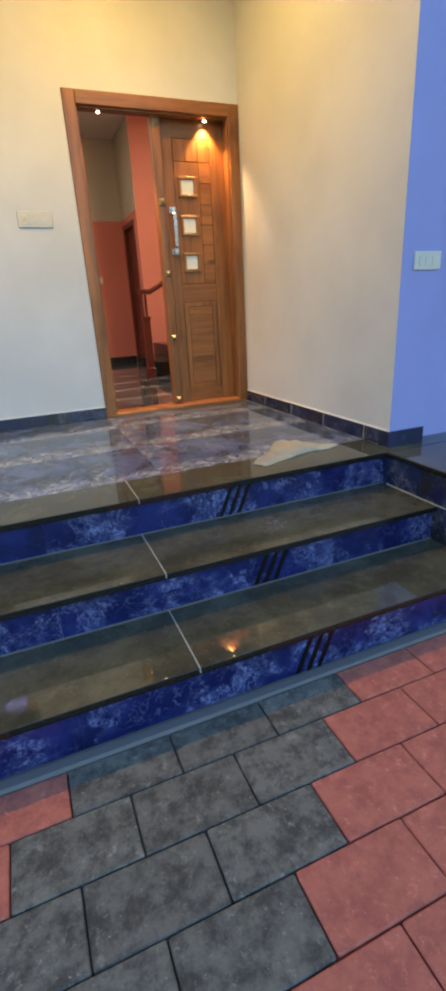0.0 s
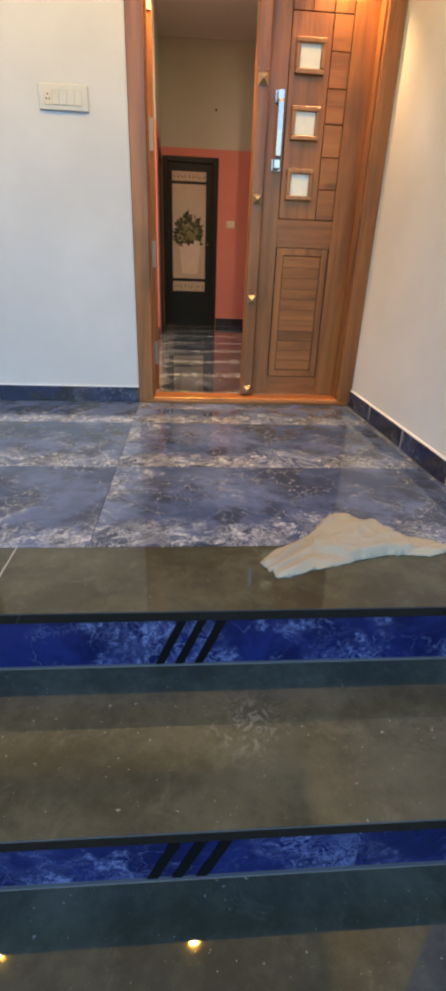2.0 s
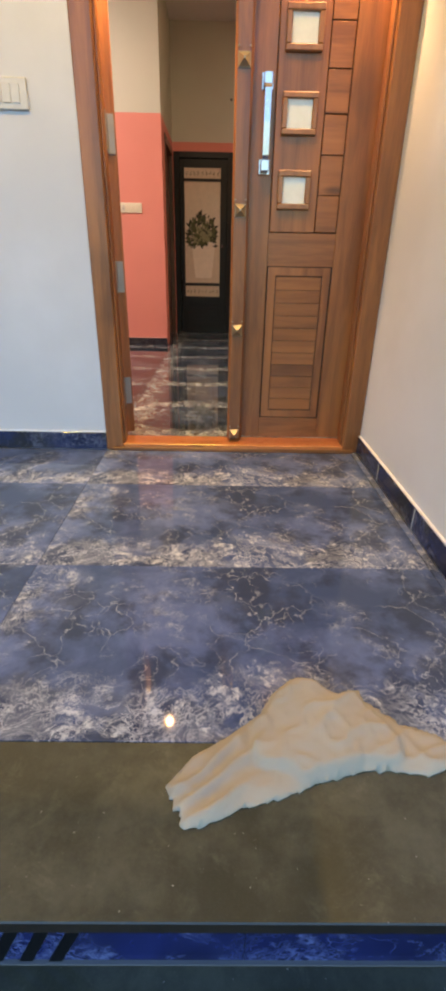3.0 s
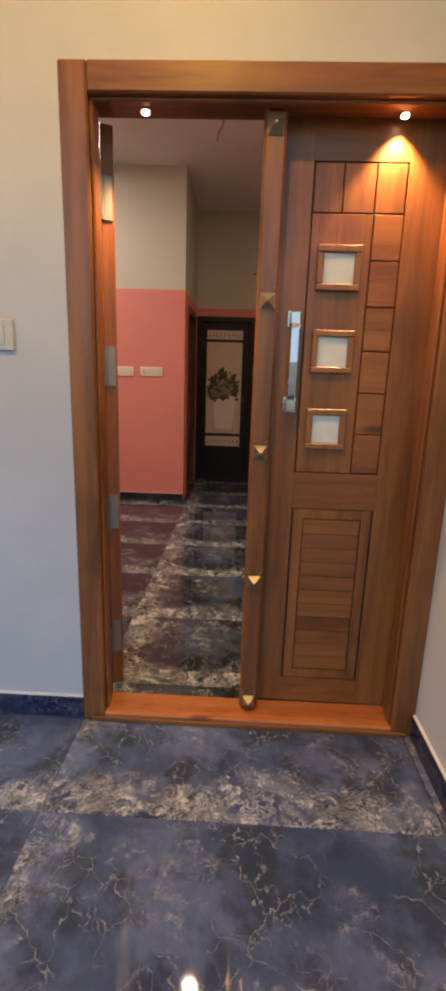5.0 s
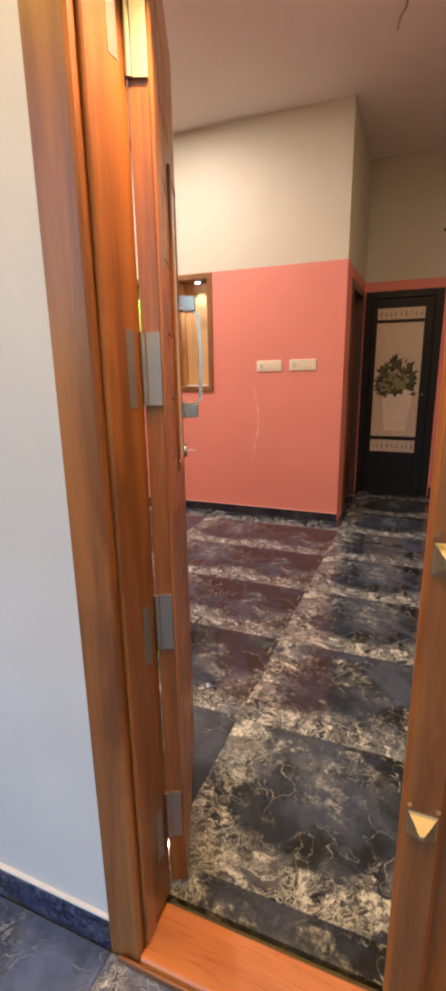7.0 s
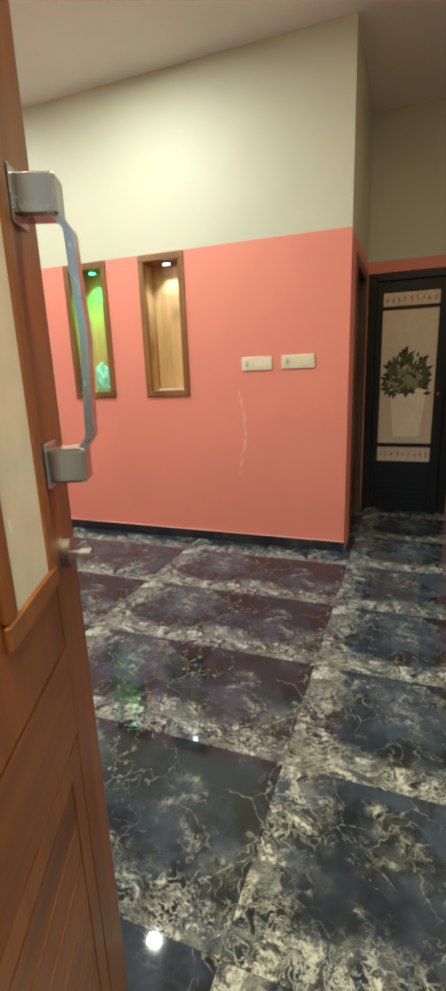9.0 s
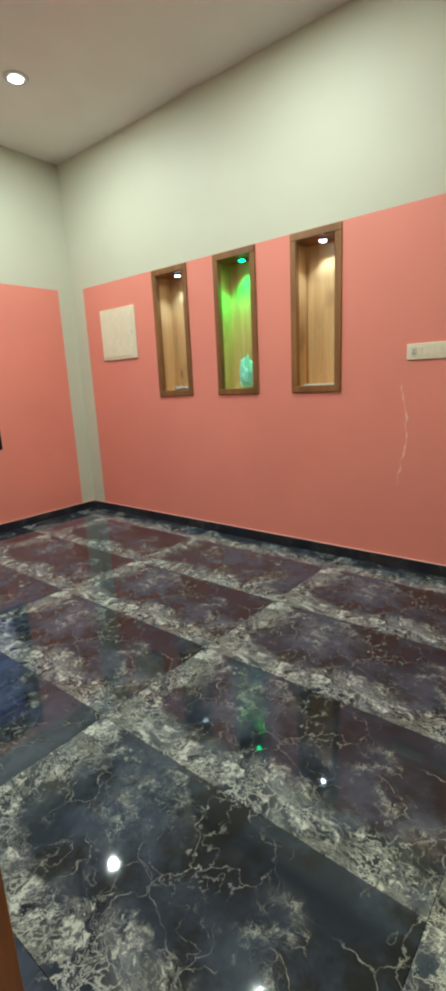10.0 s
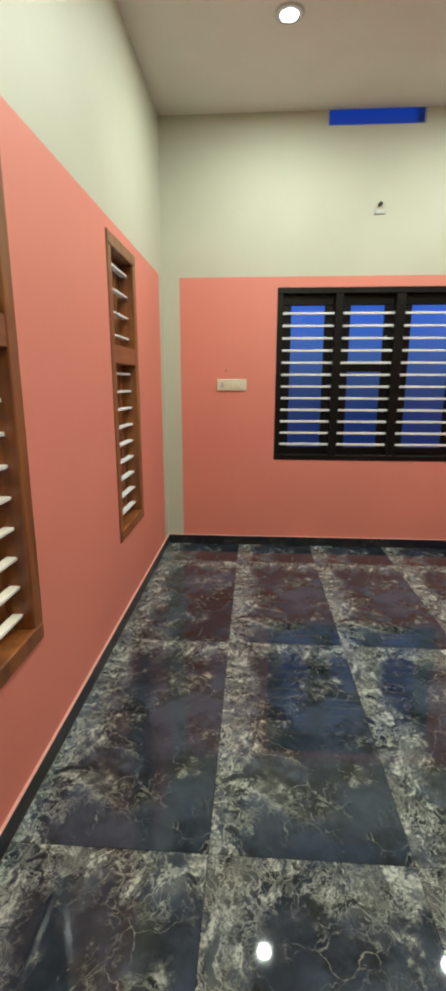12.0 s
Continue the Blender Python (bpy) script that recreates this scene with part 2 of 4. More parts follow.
M_NICHE = wood("pale niche lining", (0.66, 0.44, 0.20), (0.52, 0.31, 0.12), "z", 0.45, 0.0)
M_SILL = wood("teak threshold", (0.46, 0.17, 0.05), (0.30, 0.09, 0.025), "x", 0.3, 0.3)
M_DARKWOOD = plain("black stained wood", (0.006, 0.005, 0.0045), 0.32, Specular_IOR_Level=0.28)
M_BROWNWOOD = wood("dark brown wood", (0.075, 0.042, 0.020), (0.042, 0.023, 0.012))
# dark colour that stands in for shade in the door grooves
M_GROOVESHADE = plain("groove shade", (0.03, 0.012, 0.006), 0.8)
M_REDWOOD = wood("red mahogany", (0.16, 0.03, 0.018), (0.08, 0.014, 0.01))
M_FLOOR = marble("dark marble tile", (0.018, 0.025, 0.037), (0.048, 0.066, 0.098), (0.60, 0.65, 0.60), 1.0, (1.2, 0.6), 0.015, 1.2, 0.94, 0.6, (0.013, 0.015, 0.015))
M_PORCHTILE = marble("blue grey marble tile", (0.040, 0.070, 0.155), (0.095, 0.143, 0.295), (0.70, 0.78, 0.90), 0.35, (1.2, 0.6), 0.02, 1.4, 0.75, 0.5, (0.030, 0.045, 0.085))
M_RISER = marble("royal blue marble tile", (0.005, 0.009, 0.060), (0.012, 0.022, 0.135), (0.20, 0.27, 0.58), 0.0, (1.2, 0.6), 0.10, 1.6, 0.75, 0.35, (0.006, 0.011, 0.075))
M_SKIRT = marble("dark blue skirting tile", (0.008, 0.012, 0.045), (0.016, 0.024, 0.08), (0.22, 0.25, 0.35), 0.0, (1.2, 0.6), 0.12, 1.5, 0.5)
M_ROOMSKIRT = marble("black skirting tile", (0.008, 0.010, 0.016), (0.014, 0.018, 0.03), (0.25, 0.25, 0.24), 0.0, (1.2, 0.6), 0.28, 1.5, 0.3)
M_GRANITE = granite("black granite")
M_INLAY = plain("black inlay", (0.004, 0.004, 0.005), 0.35, Specular_IOR_Level=0.25)
M_GROUT = plain("white grout", (0.42, 0.42, 0.40), 0.8)
M_PORCHGROUT = plain("grey grout", (0.30, 0.32, 0.36), 0.8)
M_DARKGROUT = plain("dark grout", (0.12, 0.12, 0.125), 0.8)
M_CEMENT = plain("wet cement", (0.10, 0.105, 0.115), 0.8)
M_FILLET = plain("dried cement", (0.135, 0.142, 0.155), 0.85)
M_RED = paver_stone("red paver", (0.54, 0.160, 0.115), (0.37, 0.098, 0.075))
M_GREY = paver_stone("charcoal paver", (0.170, 0.170, 0.155), (0.048, 0.049, 0.046))
M_PUTTY = plain("white putty", (0.74, 0.76, 0.80), 0.8)
M_EDGE = plain("pale pink filler", (0.72, 0.42, 0.36), 0.8)
M_SAND = plain("joint sand", (0.045, 0.043, 0.04), 0.95)
M_EARTH = plain("earth", (0.16, 0.13, 0.10), 0.95)
M_WHITE = plain("white plastic", (0.53, 0.53, 0.52), 0.35)
M_IVORY = plain("ivory plastic", (0.72, 0.66, 0.50), 0.35)
M_GREYPL = plain("grey plastic", (0.60, 0.57, 0.49), 0.45)
M_CHROME = plain("brushed steel", (0.48, 0.50, 0.55), 0.26, 1.0)
M_HINGE = plain("worn steel", (0.30, 0.30, 0.31), 0.5, 0.9)
M_BRASS = plain("brass", (0.30, 0.27, 0.205), 0.40, 0.75)
M_FROST = plain("frosted glass", (0.74, 0.76, 0.72), 0.25)
M_BAR = plain("white painted bar", (0.80, 0.80, 0.80), 0.4)
M_CLOTH = paint("cream cotton", (0.43, 0.40, 0.33), 0.14, 0.95)
M_KEY = plain("nickel key", (0.42, 0.42, 0.42), 0.4, 0.8)
M_BLACK = plain("black rubber", (0.02, 0.02, 0.02), 0.6)
M_LED = glow("white led", (1.0, 0.97, 0.88), 14.0)
M_WARM = glow("warm led", (1.0, 0.72, 0.40), 25.0)
M_PORCHLED = glow("warm white led", (1.0, 0.82, 0.5), 18.0)
M_COOL = glow("cool led", (0.8, 0.9, 1.0), 12.0)
M_GREENLED = glow("green led", (0.1, 1.0, 0.3), 12.0)


def tinted_glass(name, color, rough=0.0):
    n = Nodes(name)
    return n.out(color, rough, 0.0, Transmission_Weight=1.0, IOR=1.2, Coat_Weight=0.6, Coat_Roughness=0.02)


M_BLUEGLASS = tinted_glass("blue tinted glass", (0.068, 0.105, 0.50), 0.4)
# darker copy of the blue glass: shade of the vent recess in its colour
M_VENTGLASS = tinted_glass("shaded blue glass", (0.030, 0.048, 0.24), 0.4)
# the niche's green lamp light is put into the wrap's own colour
M_WRAP = plain("wrap lit green", (0.34, 0.78, 0.62), 0.4)

# ---- building helpers ----
WORLD = {}


def box(bm, x0, x1, y0, y1, z0, z1, bevel=0.0, index=0):
    corners = [bm.verts.new((x, y, z)) for x in (x0, x1) for y in (y0, y1) for z in (z0, z1)]
    quads = [(0, 1, 3, 2), (4, 6, 7, 5), (0, 4, 5, 1), (2, 3, 7, 6), (0, 2, 6, 4), (1, 5, 7, 3)]
    faces = [bm.faces.new([corners[i] for i in q]) for q in quads]
    for f in faces:
        f.material_index = index
    if bevel:
        edges = list({e for f in faces for e in f.edges})
        bmesh.ops.bevel(bm, geom=edges, offset=bevel, segments=1, affect="EDGES", profile=0.5, material=index)
    return faces


def boxes(*rows, bevel=0.0):
    bm = bmesh.new()
    for row in rows:
        box(bm, *row, bevel=bevel)
    return bm


def disc(bm, x, y, z0, z1, r0, r1=None, steps=20, axis="z"):
    r1 = r0 if r1 is None else r1
    turn = {"z": Matrix(), "y": Matrix.Rotation(radians(-90), 4, "X"), "x": Matrix.Rotation(radians(90), 4, "Y")}[axis]
    m = Matrix.Translation((x, y, z0)) @ turn @ Matrix.Translation((0, 0, (z1 - z0) / 2))
    bmesh.ops.create_cone(bm, cap_ends=True, segments=steps, radius1=r0, radius2=r1, depth=abs(z1 - z0), matrix=m)


def mesh_of(name, bm, *mats):
    bmesh.ops.recalc_face_normals(bm, faces=bm.faces)
    me = bpy.data.meshes.new(name)
    bm.to_mesh(me)
    bm.free()
    for m in mats:
        me.materials.append(m)
    return me


def part(name, bm, material, parent=None, label="", local=False):
    mats = material if isinstance(material, tuple) else (material,)
    ob = new(name, mesh_of(name, bm, *mats))
    WORLD[ob] = Matrix()
    if parent is not None:
        ob.parent = parent
        if not local:
            ob.matrix_parent_inverse = WORLD[parent].inverted()
    return tagged(ob, label=label)


def thing(name, at, label, category, group="", m=None):
    ob = new(name)
    ob.empty_display_size = 0.1
    ob.matrix_basis = m or Matrix.Translation(at)
    WORLD[ob] = ob.matrix_basis.copy()
    return tagged(ob, label, category, group)


def structure(name, bm, material, label, category):
    return tagged(part(name, bm, material), label, category, kind="structure")


def tube(name, points, radius, material, parent=None, label="", local=False, steps=3):
    cu = bpy.data.curves.new(name, "CURVE")
    cu.dimensions, cu.bevel_depth, cu.bevel_resolution, cu.use_fill_caps = "3D", radius, steps, True
    sp = cu.splines.new("POLY")
    sp.points.add(len(points) - 1)
    for p, q in zip(sp.points, points):
        p.co = (*q, 1)
    tmp = bpy.data.objects.new(name, cu)
    me = bpy.data.meshes.new_from_object(tmp)
    bpy.data.objects.remove(tmp)
    me.materials.append(material)
    ob = new(name, me)
    WORLD[ob] = Matrix()
    if parent is not None:
        ob.parent = parent
        if not local:
            ob.matrix_parent_inverse = WORLD[parent].inverted()
    return tagged(ob, label=label)


def wall(name, axis, a0, a1, us, vs, holes, paint_of, mats, label):
    """A wall a0..a1 thick across axis, cut on a grid; holes are (u0, u1, v0, v1). paint_of(side, u, v) picks the material."""
    us, vs = sorted(set(us)), sorted(set(vs))
    bm = bmesh.new()
    verts = {}

    def vert(a, u, v):
        key = (round(a, 4), round(u, 4), round(v, 4))
        if key not in verts:
            verts[key] = bm.verts.new((u, a, v) if axis == "y" else (a, u, v))
        return verts[key]

    def open_cell(i, j):
        if not (0 <= i < len(us) - 1 and 0 <= j < len(vs) - 1):
            return True
        u, v = (us[i] + us[i + 1]) / 2, (vs[j] + vs[j + 1]) / 2
        return any(h[0] < u < h[1] and h[2] < v < h[3] for h in holes)

    def face(side, u, v, *corners):
        bm.faces.new([vert(*c) for c in corners]).material_index = paint_of(side, u, v)

    for i in range(len(us) - 1):
        for j in range(len(vs) - 1):
            if open_cell(i, j):
                continue
            u0, u1, v0, v1 = us[i], us[i + 1], vs[j], vs[j + 1]
            u, v = (u0 + u1) / 2, (v0 + v1) / 2
            for side, a in (("lo", a0), ("hi", a1)):
                face(side, u, v, (a, u0, v0), (a, u1, v0), (a, u1, v1), (a, u0, v1))
            if open_cell(i - 1, j):
                face("u0", u, v, (a0, u0, v0), (a1, u0, v0), (a1, u0, v1), (a0, u0, v1))
            if open_cell(i + 1, j):
                face("u1", u, v, (a0, u1, v0), (a1, u1, v0), (a1, u1, v1), (a0, u1, v1))
            if open_cell(i, j - 1):
                face("v0", u, v, (a0, u0, v0), (a1, u0, v0), (a1, u1, v0), (a0, u1, v0))
            if open_cell(i, j + 1):
                face("v1", u, v, (a0, u0, v1), (a1, u0, v1), (a1, u1, v1), (a0, u1, v1))
    return structure(name, bm, mats, label, "wall")


# ---- the large structure ----
PINK_TOP = 2.122
X_LEFT, X_PART, X_EAST = -4.015, -0.05, 2.9
Y_IN, Y_OUT, Y_NICHE, Y_DEEP, Y_STAIR = 0.247, 0.015, 3.497, 4.70, 3.70
X_CORR = 1.33
DOOR = (0.0, 1.24, -0.6, 2.13)
WIN_FRONT = [(-3.10, -2.54, 0.475, 2.06), (-1.54, -0.98, 0.475, 2.06)]
WIN_LEFT = (1.135, 2.60, 0.72, 2.045)
VENT = (1.465, 2.138, 3.11, 3.40)
NICHES = [(-2.885, -2.50), (-2.23, -1.85), (-1.57, -1.205)]
NICHE_Z = (1.115, 2.118)


def front_paint(side, u, v):
    if side == "lo":
        return 0
    if side == "hi":
        return 2 if v < PINK_TOP and u > -3.87 else 1
    return 1


cuts = [-4.25, X_LEFT, -3.87, 1.24, 1.47, X_EAST, 3.1]
for h in [DOOR] + WIN_FRONT:
    cuts += [h[0], h[1]]
wall("wall_front", "y", Y_OUT, Y_IN, cuts, [-0.6, 0.475, 2.06, 2.13, PINK_TOP, 3.4], [DOOR] + WIN_FRONT, front_paint,
     (M_PORCH, M_CREAM, M_PINK), "front wall, cream outside, salmon dado and cream inside")

niche_holes = [(a, b, *NICHE_Z) for a, b in NICHES]
wall("wall_niche", "y", Y_NICHE, Y_NICHE + 0.23, [X_LEFT, -3.83, -0.28] + [c for n in NICHES for c in n], [-0.6, *NICHE_Z, PINK_TOP, CEIL], niche_holes,
     lambda s, u, v: 1 if s == "lo" and v < PINK_TOP and u > -3.83 else 0, (M_CREAM, M_PINK), "salmon and cream partition wall with three niches")

wall("wall_left", "x", X_LEFT - 0.23, X_LEFT, [0.247, 0.38, 1.135, 1.465, 2.138, 2.60, 3.35, 3.727], [-0.6, 0.72, 2.045, PINK_TOP, 3.11, CEIL, 3.4], [WIN_LEFT, VENT],
     lambda s, u, v: 1 if s == "hi" and v < PINK_TOP and 0.38 < u < 3.35 else 0, (M_CREAM, M_PINK), "salmon and cream side wall with a window")

SIDE_DOOR = (3.78, 4.58, -0.6, 2.03)
wall("wall_return", "x", -0.28, X_PART, [Y_NICHE, 3.78, 4.58, Y_DEEP], [-0.6, 2.03, PINK_TOP, CEIL], [SIDE_DOOR],
     lambda s, u, v: 1 if v < PINK_TOP else 0, (M_CREAM, M_PINK), "salmon and cream end of the partition")
DEEP_DOOR = (-0.04, 0.69, -0.6, 2.03)
wall("wall_deep", "y", Y_DEEP, Y_DEEP + 0.2, [-1.6, -0.04, 0.69, X_EAST], [-0.6, 2.03, PINK_TOP, CEIL], [DEEP_DOOR],
     lambda s, u, v: 1 if s == "lo" and v < PINK_TOP else 0, (M_CREAM, M_PINK), "salmon and cream wall at the end of the passage")
CORR_DOOR = (3.88, 4.60, -0.6, 2.03)
wall("wall_passage", "x", X_CORR, X_CORR + 0.2, [Y_STAIR, 3.88, 4.60, Y_DEEP], [-0.6, 2.03, PINK_TOP, CEIL], [CORR_DOOR],
     lambda s, u, v: 1 if v < PINK_TOP or s == "u0" else 0, (M_CREAM, M_PINK), "salmon and cream side wall of the passage")
wall("wall_stair", "y", Y_STAIR, Y_STAIR + 0.2, [X_CORR + 0.2, X_EAST], [-0.6, CEIL], [], lambda s, u, v: 0, (M_PINK,), "salmon wall beside the stair")
wall("wall_east", "x", X_EAST, X_EAST + 0.2, [Y_IN, Y_DEEP + 0.2], [-0.6, CEIL], [], lambda s, u, v: 0, (M_CREAM,), "plain cream wall")
# rooms behind the inner doors, closed
wall("wall_back_room", "y", 6.2, 6.35, [-1.6, X_EAST], [-0.6, CEIL], [], lambda s, u, v: 0, (M_CREAM,), "plain cream wall of a back room")
wall("wall_back_side", "x", -1.6, -1.45, [3.727, 6.2], [-0.6, CEIL], [], lambda s, u, v: 0, (M_CREAM,), "plain cream wall of a side room")

X_PW = 1.24
wall("wall_porch", "x", X_PW, X_PW + 0.23, [-1.815, Y_OUT], [-0.6, 3.4], [],
     lambda s, u, v: 1 if s == "u0" else 0, (M_PORCH, M_LAVENDER), "cream porch side wall with a lavender end")
wall("wall_outer", "y", -1.745, -1.55, [X_PW + 0.23, 4.5], [-0.6, 3.4], [], lambda s, u, v: 0, (M_LAVENDER,), "lavender outer wall beside the porch")

structure("ceiling", boxes((X_LEFT, X_EAST + 0.2, Y_IN, 6.35, CEIL, CEIL + 0.15)), M_CEIL, "plain painted room ceiling", "ceiling")
structure("porch_ceiling", boxes((-3.2, X_PW, -2.1, Y_OUT, PORCH_CEIL, PORCH_CEIL + 0.15)), M_CEIL, "plain painted porch ceiling", "ceiling")
structure("wall_porch_far", boxes((-3.4, -3.2, -1.88, Y_OUT, -0.6, 3.4)), M_PORCH, "cream wall closing the porch", "wall")

# ground, paving bed, porch block, room slab
structure("ground", boxes((-400, 400, -400, 400, -0.90, -0.66)), M_EARTH, "bare earth round the house", "ground")
pavement = structure("pavement", boxes((-4.2, 4.2, -8.0, -2.60, -0.65, -0.585)), M_SAND, "sand bed of the paved forecourt", "pavement")
porch_floor = structure("porch_floor", boxes((-3.2, X_PW, -1.856, 0.13, -0.60, -0.030)), M_PORCHGROUT, "porch floor of blue grey marble tiles", "floor")
room_floor = structure("floor", boxes((X_LEFT, X_EAST, 0.13, 6.2, -0.60, FLOOR - 0.022)), M_DARKGROUT, "room floor of dark veined marble tiles", "floor")

# skirting
SK = 0.075
for name, row in {
    "baseboard_niche": (X_LEFT, X_PART, Y_NICHE - 0.01, Y_NICHE, FLOOR, FLOOR + SK),
    "baseboard_left": (X_LEFT, X_LEFT + 0.01, Y_IN + 0.01, Y_NICHE - 0.01, FLOOR, FLOOR + SK),
    "baseboard_front": (X_LEFT, -0.02, Y_IN, Y_IN + 0.01, FLOOR, FLOOR + SK),
    "baseboard_deep": (0.70, X_CORR, Y_DEEP - 0.01, Y_DEEP, FLOOR, FLOOR + 0.10),
    "baseboard_stair": (X_CORR, X_EAST, Y_STAIR - 0.01, Y_STAIR, FLOOR, FLOOR + SK),
}.items():
    base = structure(name, boxes(row, bevel=0.002), M_ROOMSKIRT, "black marble skirting tile", "baseboard")
    part("edge_strip", boxes((*row[:4], row[5], row[5] + 0.004)), M_EDGE, base, "pale filler line along the top")
skirt_front = structure("baseboard_porch", boxes((-3.2, 0.0, Y_OUT - 0.012, Y_OUT, 0.0, 0.085), bevel=0.002), M_SKIRT, "dark blue marble skirting tile", "baseboard")
part("edge_strip", boxes((-3.2, 0.0, Y_OUT - 0.009, Y_OUT, 0.085, 0.091)), M_PUTTY, skirt_front, "white putty line along the top")
skirt = structure("baseboard_porch_side", boxes((X_PW - 0.012, X_PW, -1.815, 0.0, 0.0, 0.085), bevel=0.002), M_SKIRT, "dark blue grey skirting tiles", "baseboard")
structure("baseboard_porch_end", boxes((X_PW - 0.012, X_PW + 0.23, -1.827, -1.815, 0.0, 0.085), bevel=0.002), M_SKIRT, "dark blue skirting tile on the wall end", "baseboard")
part("edge_strip", boxes((X_PW - 0.009, X_PW, -1.812, 0.0, 0.085, 0.091)), M_PUTTY, skirt, "white putty line along the top")
for k in range(4):
    y = -0.35 - 0.42 * k
    part("joint", boxes((X_PW - 0.0135, X_PW - 0.012, y - 0.002, y + 0.002, 0.0, 0.085)), M_GROUT, skirt)

# ---- porch steps ----
X_PL = 1.175
STEPS = [(-1.61, -1.895, 0.0), (-1.865, -2.262, -0.183), (-2.235, -2.615, -0.364)]
RISERS = [-1.868, -2.236, -2.590]
steps = thing("porch_steps", (0, -2.3, -0.585), "three porch steps, black granite treads, blue marble risers", "steps")
part("core", boxes((-3.2, X_PL, -2.224, -1.856, -0.6, -0.214), (-3.2, X_PL, -2.578, -2.224, -0.6, -0.395)), M_CEMENT, steps)
for (back, nose, top), ry in zip(STEPS, RISERS):
    for x0, x1 in ((-3.2, -1.90), (-1.897, -0.192), (-0.188, X_PL if top < 0 else X_PW - 0.012)):
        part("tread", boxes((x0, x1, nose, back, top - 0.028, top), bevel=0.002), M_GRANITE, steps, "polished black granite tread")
    for xj in (-0.19, -1.8985):
        part("joint", boxes((xj - 0.002, xj + 0.002, nose + 0.002, back, top - 0.02, top + 0.0008)), M_GROUT, steps, "white grout line")
    low = top - 0.181 if top > -0.3 else -0.562
    for x0, x1 in ((-3.2, -1.801), (-1.80, -0.601), (-0.60, 0.599), (0.60, X_PL)):
        part("riser", boxes((x0, x1, ry, ry + 0.012, low, top - 0.028)), M_RISER, steps, "glossy royal blue veined marble riser")
    part("joint", boxes((-3.2, X_PL, ry - 0.006, ry, low, low + 0.004)), M_FILLET, steps)
    for k in range(3):
        bm = bmesh.new()
        a = 0.193 + 0.047 * k
        slant = 0.062
        ring = [(a, low + 0.004), (a + 0.021, low + 0.004), (a + 0.021 + slant, top - 0.03), (a + slant, top - 0.03)]
        lo = [bm.verts.new((x, ry - 0.0025, z)) for x, z in ring]
        hi = [bm.verts.new((x, ry + 0.001, z)) for x, z in ring]
        bm.faces.new(lo)
        bm.faces.new(hi[::-1])
        for i in range(4):
            bm.faces.new([lo[i], hi[i], hi[(i + 1) % 4], lo[(i + 1) % 4]])
        part("stripe", bm, M_INLAY, steps, "slanting black granite inlay")
structure("kerb", boxes((-3.2, 2.6, -2.645, -2.595, -0.60, -0.553), bevel=0.008), M_FILLET, "grey cement fillet at the foot of the steps", "kerb")

plinth = thing("side_plinth", (1.8, -2.2, -0.585), "side plinth with black granite top beside the steps", "plinth")
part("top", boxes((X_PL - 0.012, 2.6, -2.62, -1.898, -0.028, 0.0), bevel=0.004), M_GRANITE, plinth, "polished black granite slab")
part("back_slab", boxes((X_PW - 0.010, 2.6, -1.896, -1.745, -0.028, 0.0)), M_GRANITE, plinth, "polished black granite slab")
part("face", boxes((X_PL, 2.6, -2.60, -1.745, -0.6, -0.028)), M_SKIRT, plinth, "dark blue tiled face")
part("joint", boxes((X_PL - 0.0015, X_PL, -2.60, -1.895, -0.183, -0.178)), M_GROUT, plinth)

# ---- main door ----
door_frame = tagged(thing("door_frame", (0.62, 0.08, 0.0), "wide polished teak frame of the main door", "door frame"), kind="structure")
FI0, FI1, HEAD = 0.082, 1.158, 2.05
for x0, x1, s in ((0.0, FI0, 1), (FI1, X_PW, -1)):
    bm = boxes((x0, x1, 0.0, 0.125, 0.0, 2.13), bevel=0.005)
    part("jamb", bm, M_TEAK, door_frame)
    r0, r1 = (x0, x1 - 0.014) if s > 0 else (x0 + 0.014, x1)
    part("rebate", boxes((r0, r1, 0.125, 0.172, 0.0, 2.13), bevel=0.002), M_TEAK, door_frame)
    b0, b1 = (x1, x1 + 0.010) if s > 0 else (x0 - 0.010, x0)
    part("bead", boxes((b0, b1, 0.022, 0.060, 0.036, HEAD), bevel=0.003), M_TEAK, door_frame)
part("head", boxes((FI0, FI1, 0.0, 0.125, HEAD, 2.13), bevel=0.005), M_TEAKX, door_frame)
part("head_rebate", boxes((FI0 - 0.014, FI1 + 0.014, 0.125, 0.172, HEAD + 0.014, 2.13)), M_TEAKX, door_frame)
part("head_bead", boxes((FI0 + 0.01, FI1 - 0.01, 0.022, 0.060, HEAD - 0.010, HEAD), bevel=0.003), M_TEAKX, door_frame)
sill = part("threshold", boxes((FI0, FI1, -0.004, 0.125, 0.0, 0.034), bevel=0.005), M_SILL, door_frame, "orange polished teak threshold")
part("threshold_lip", boxes((0.03, 1.21, -0.012, -0.004, 0.0, 0.018), bevel=0.002), M_TEAKX, door_frame)
for x in LINTEL_SPOTS:
    sp = thing("spotlight", (x, 0.08, HEAD), "small round warm spotlight set in the door head", "spotlight", "door head spotlights")
    bm = bmesh.new()
    disc(bm, x, 0.08, HEAD - 0.012, HEAD - 0.010, 0.020)
    part("rim", bm, M_CHROME, sp)
    bm = bmesh.new()
    disc(bm, x, 0.08, HEAD - 0.016, HEAD - 0.012, 0.011)
    part("led", bm, M_WARM, sp)


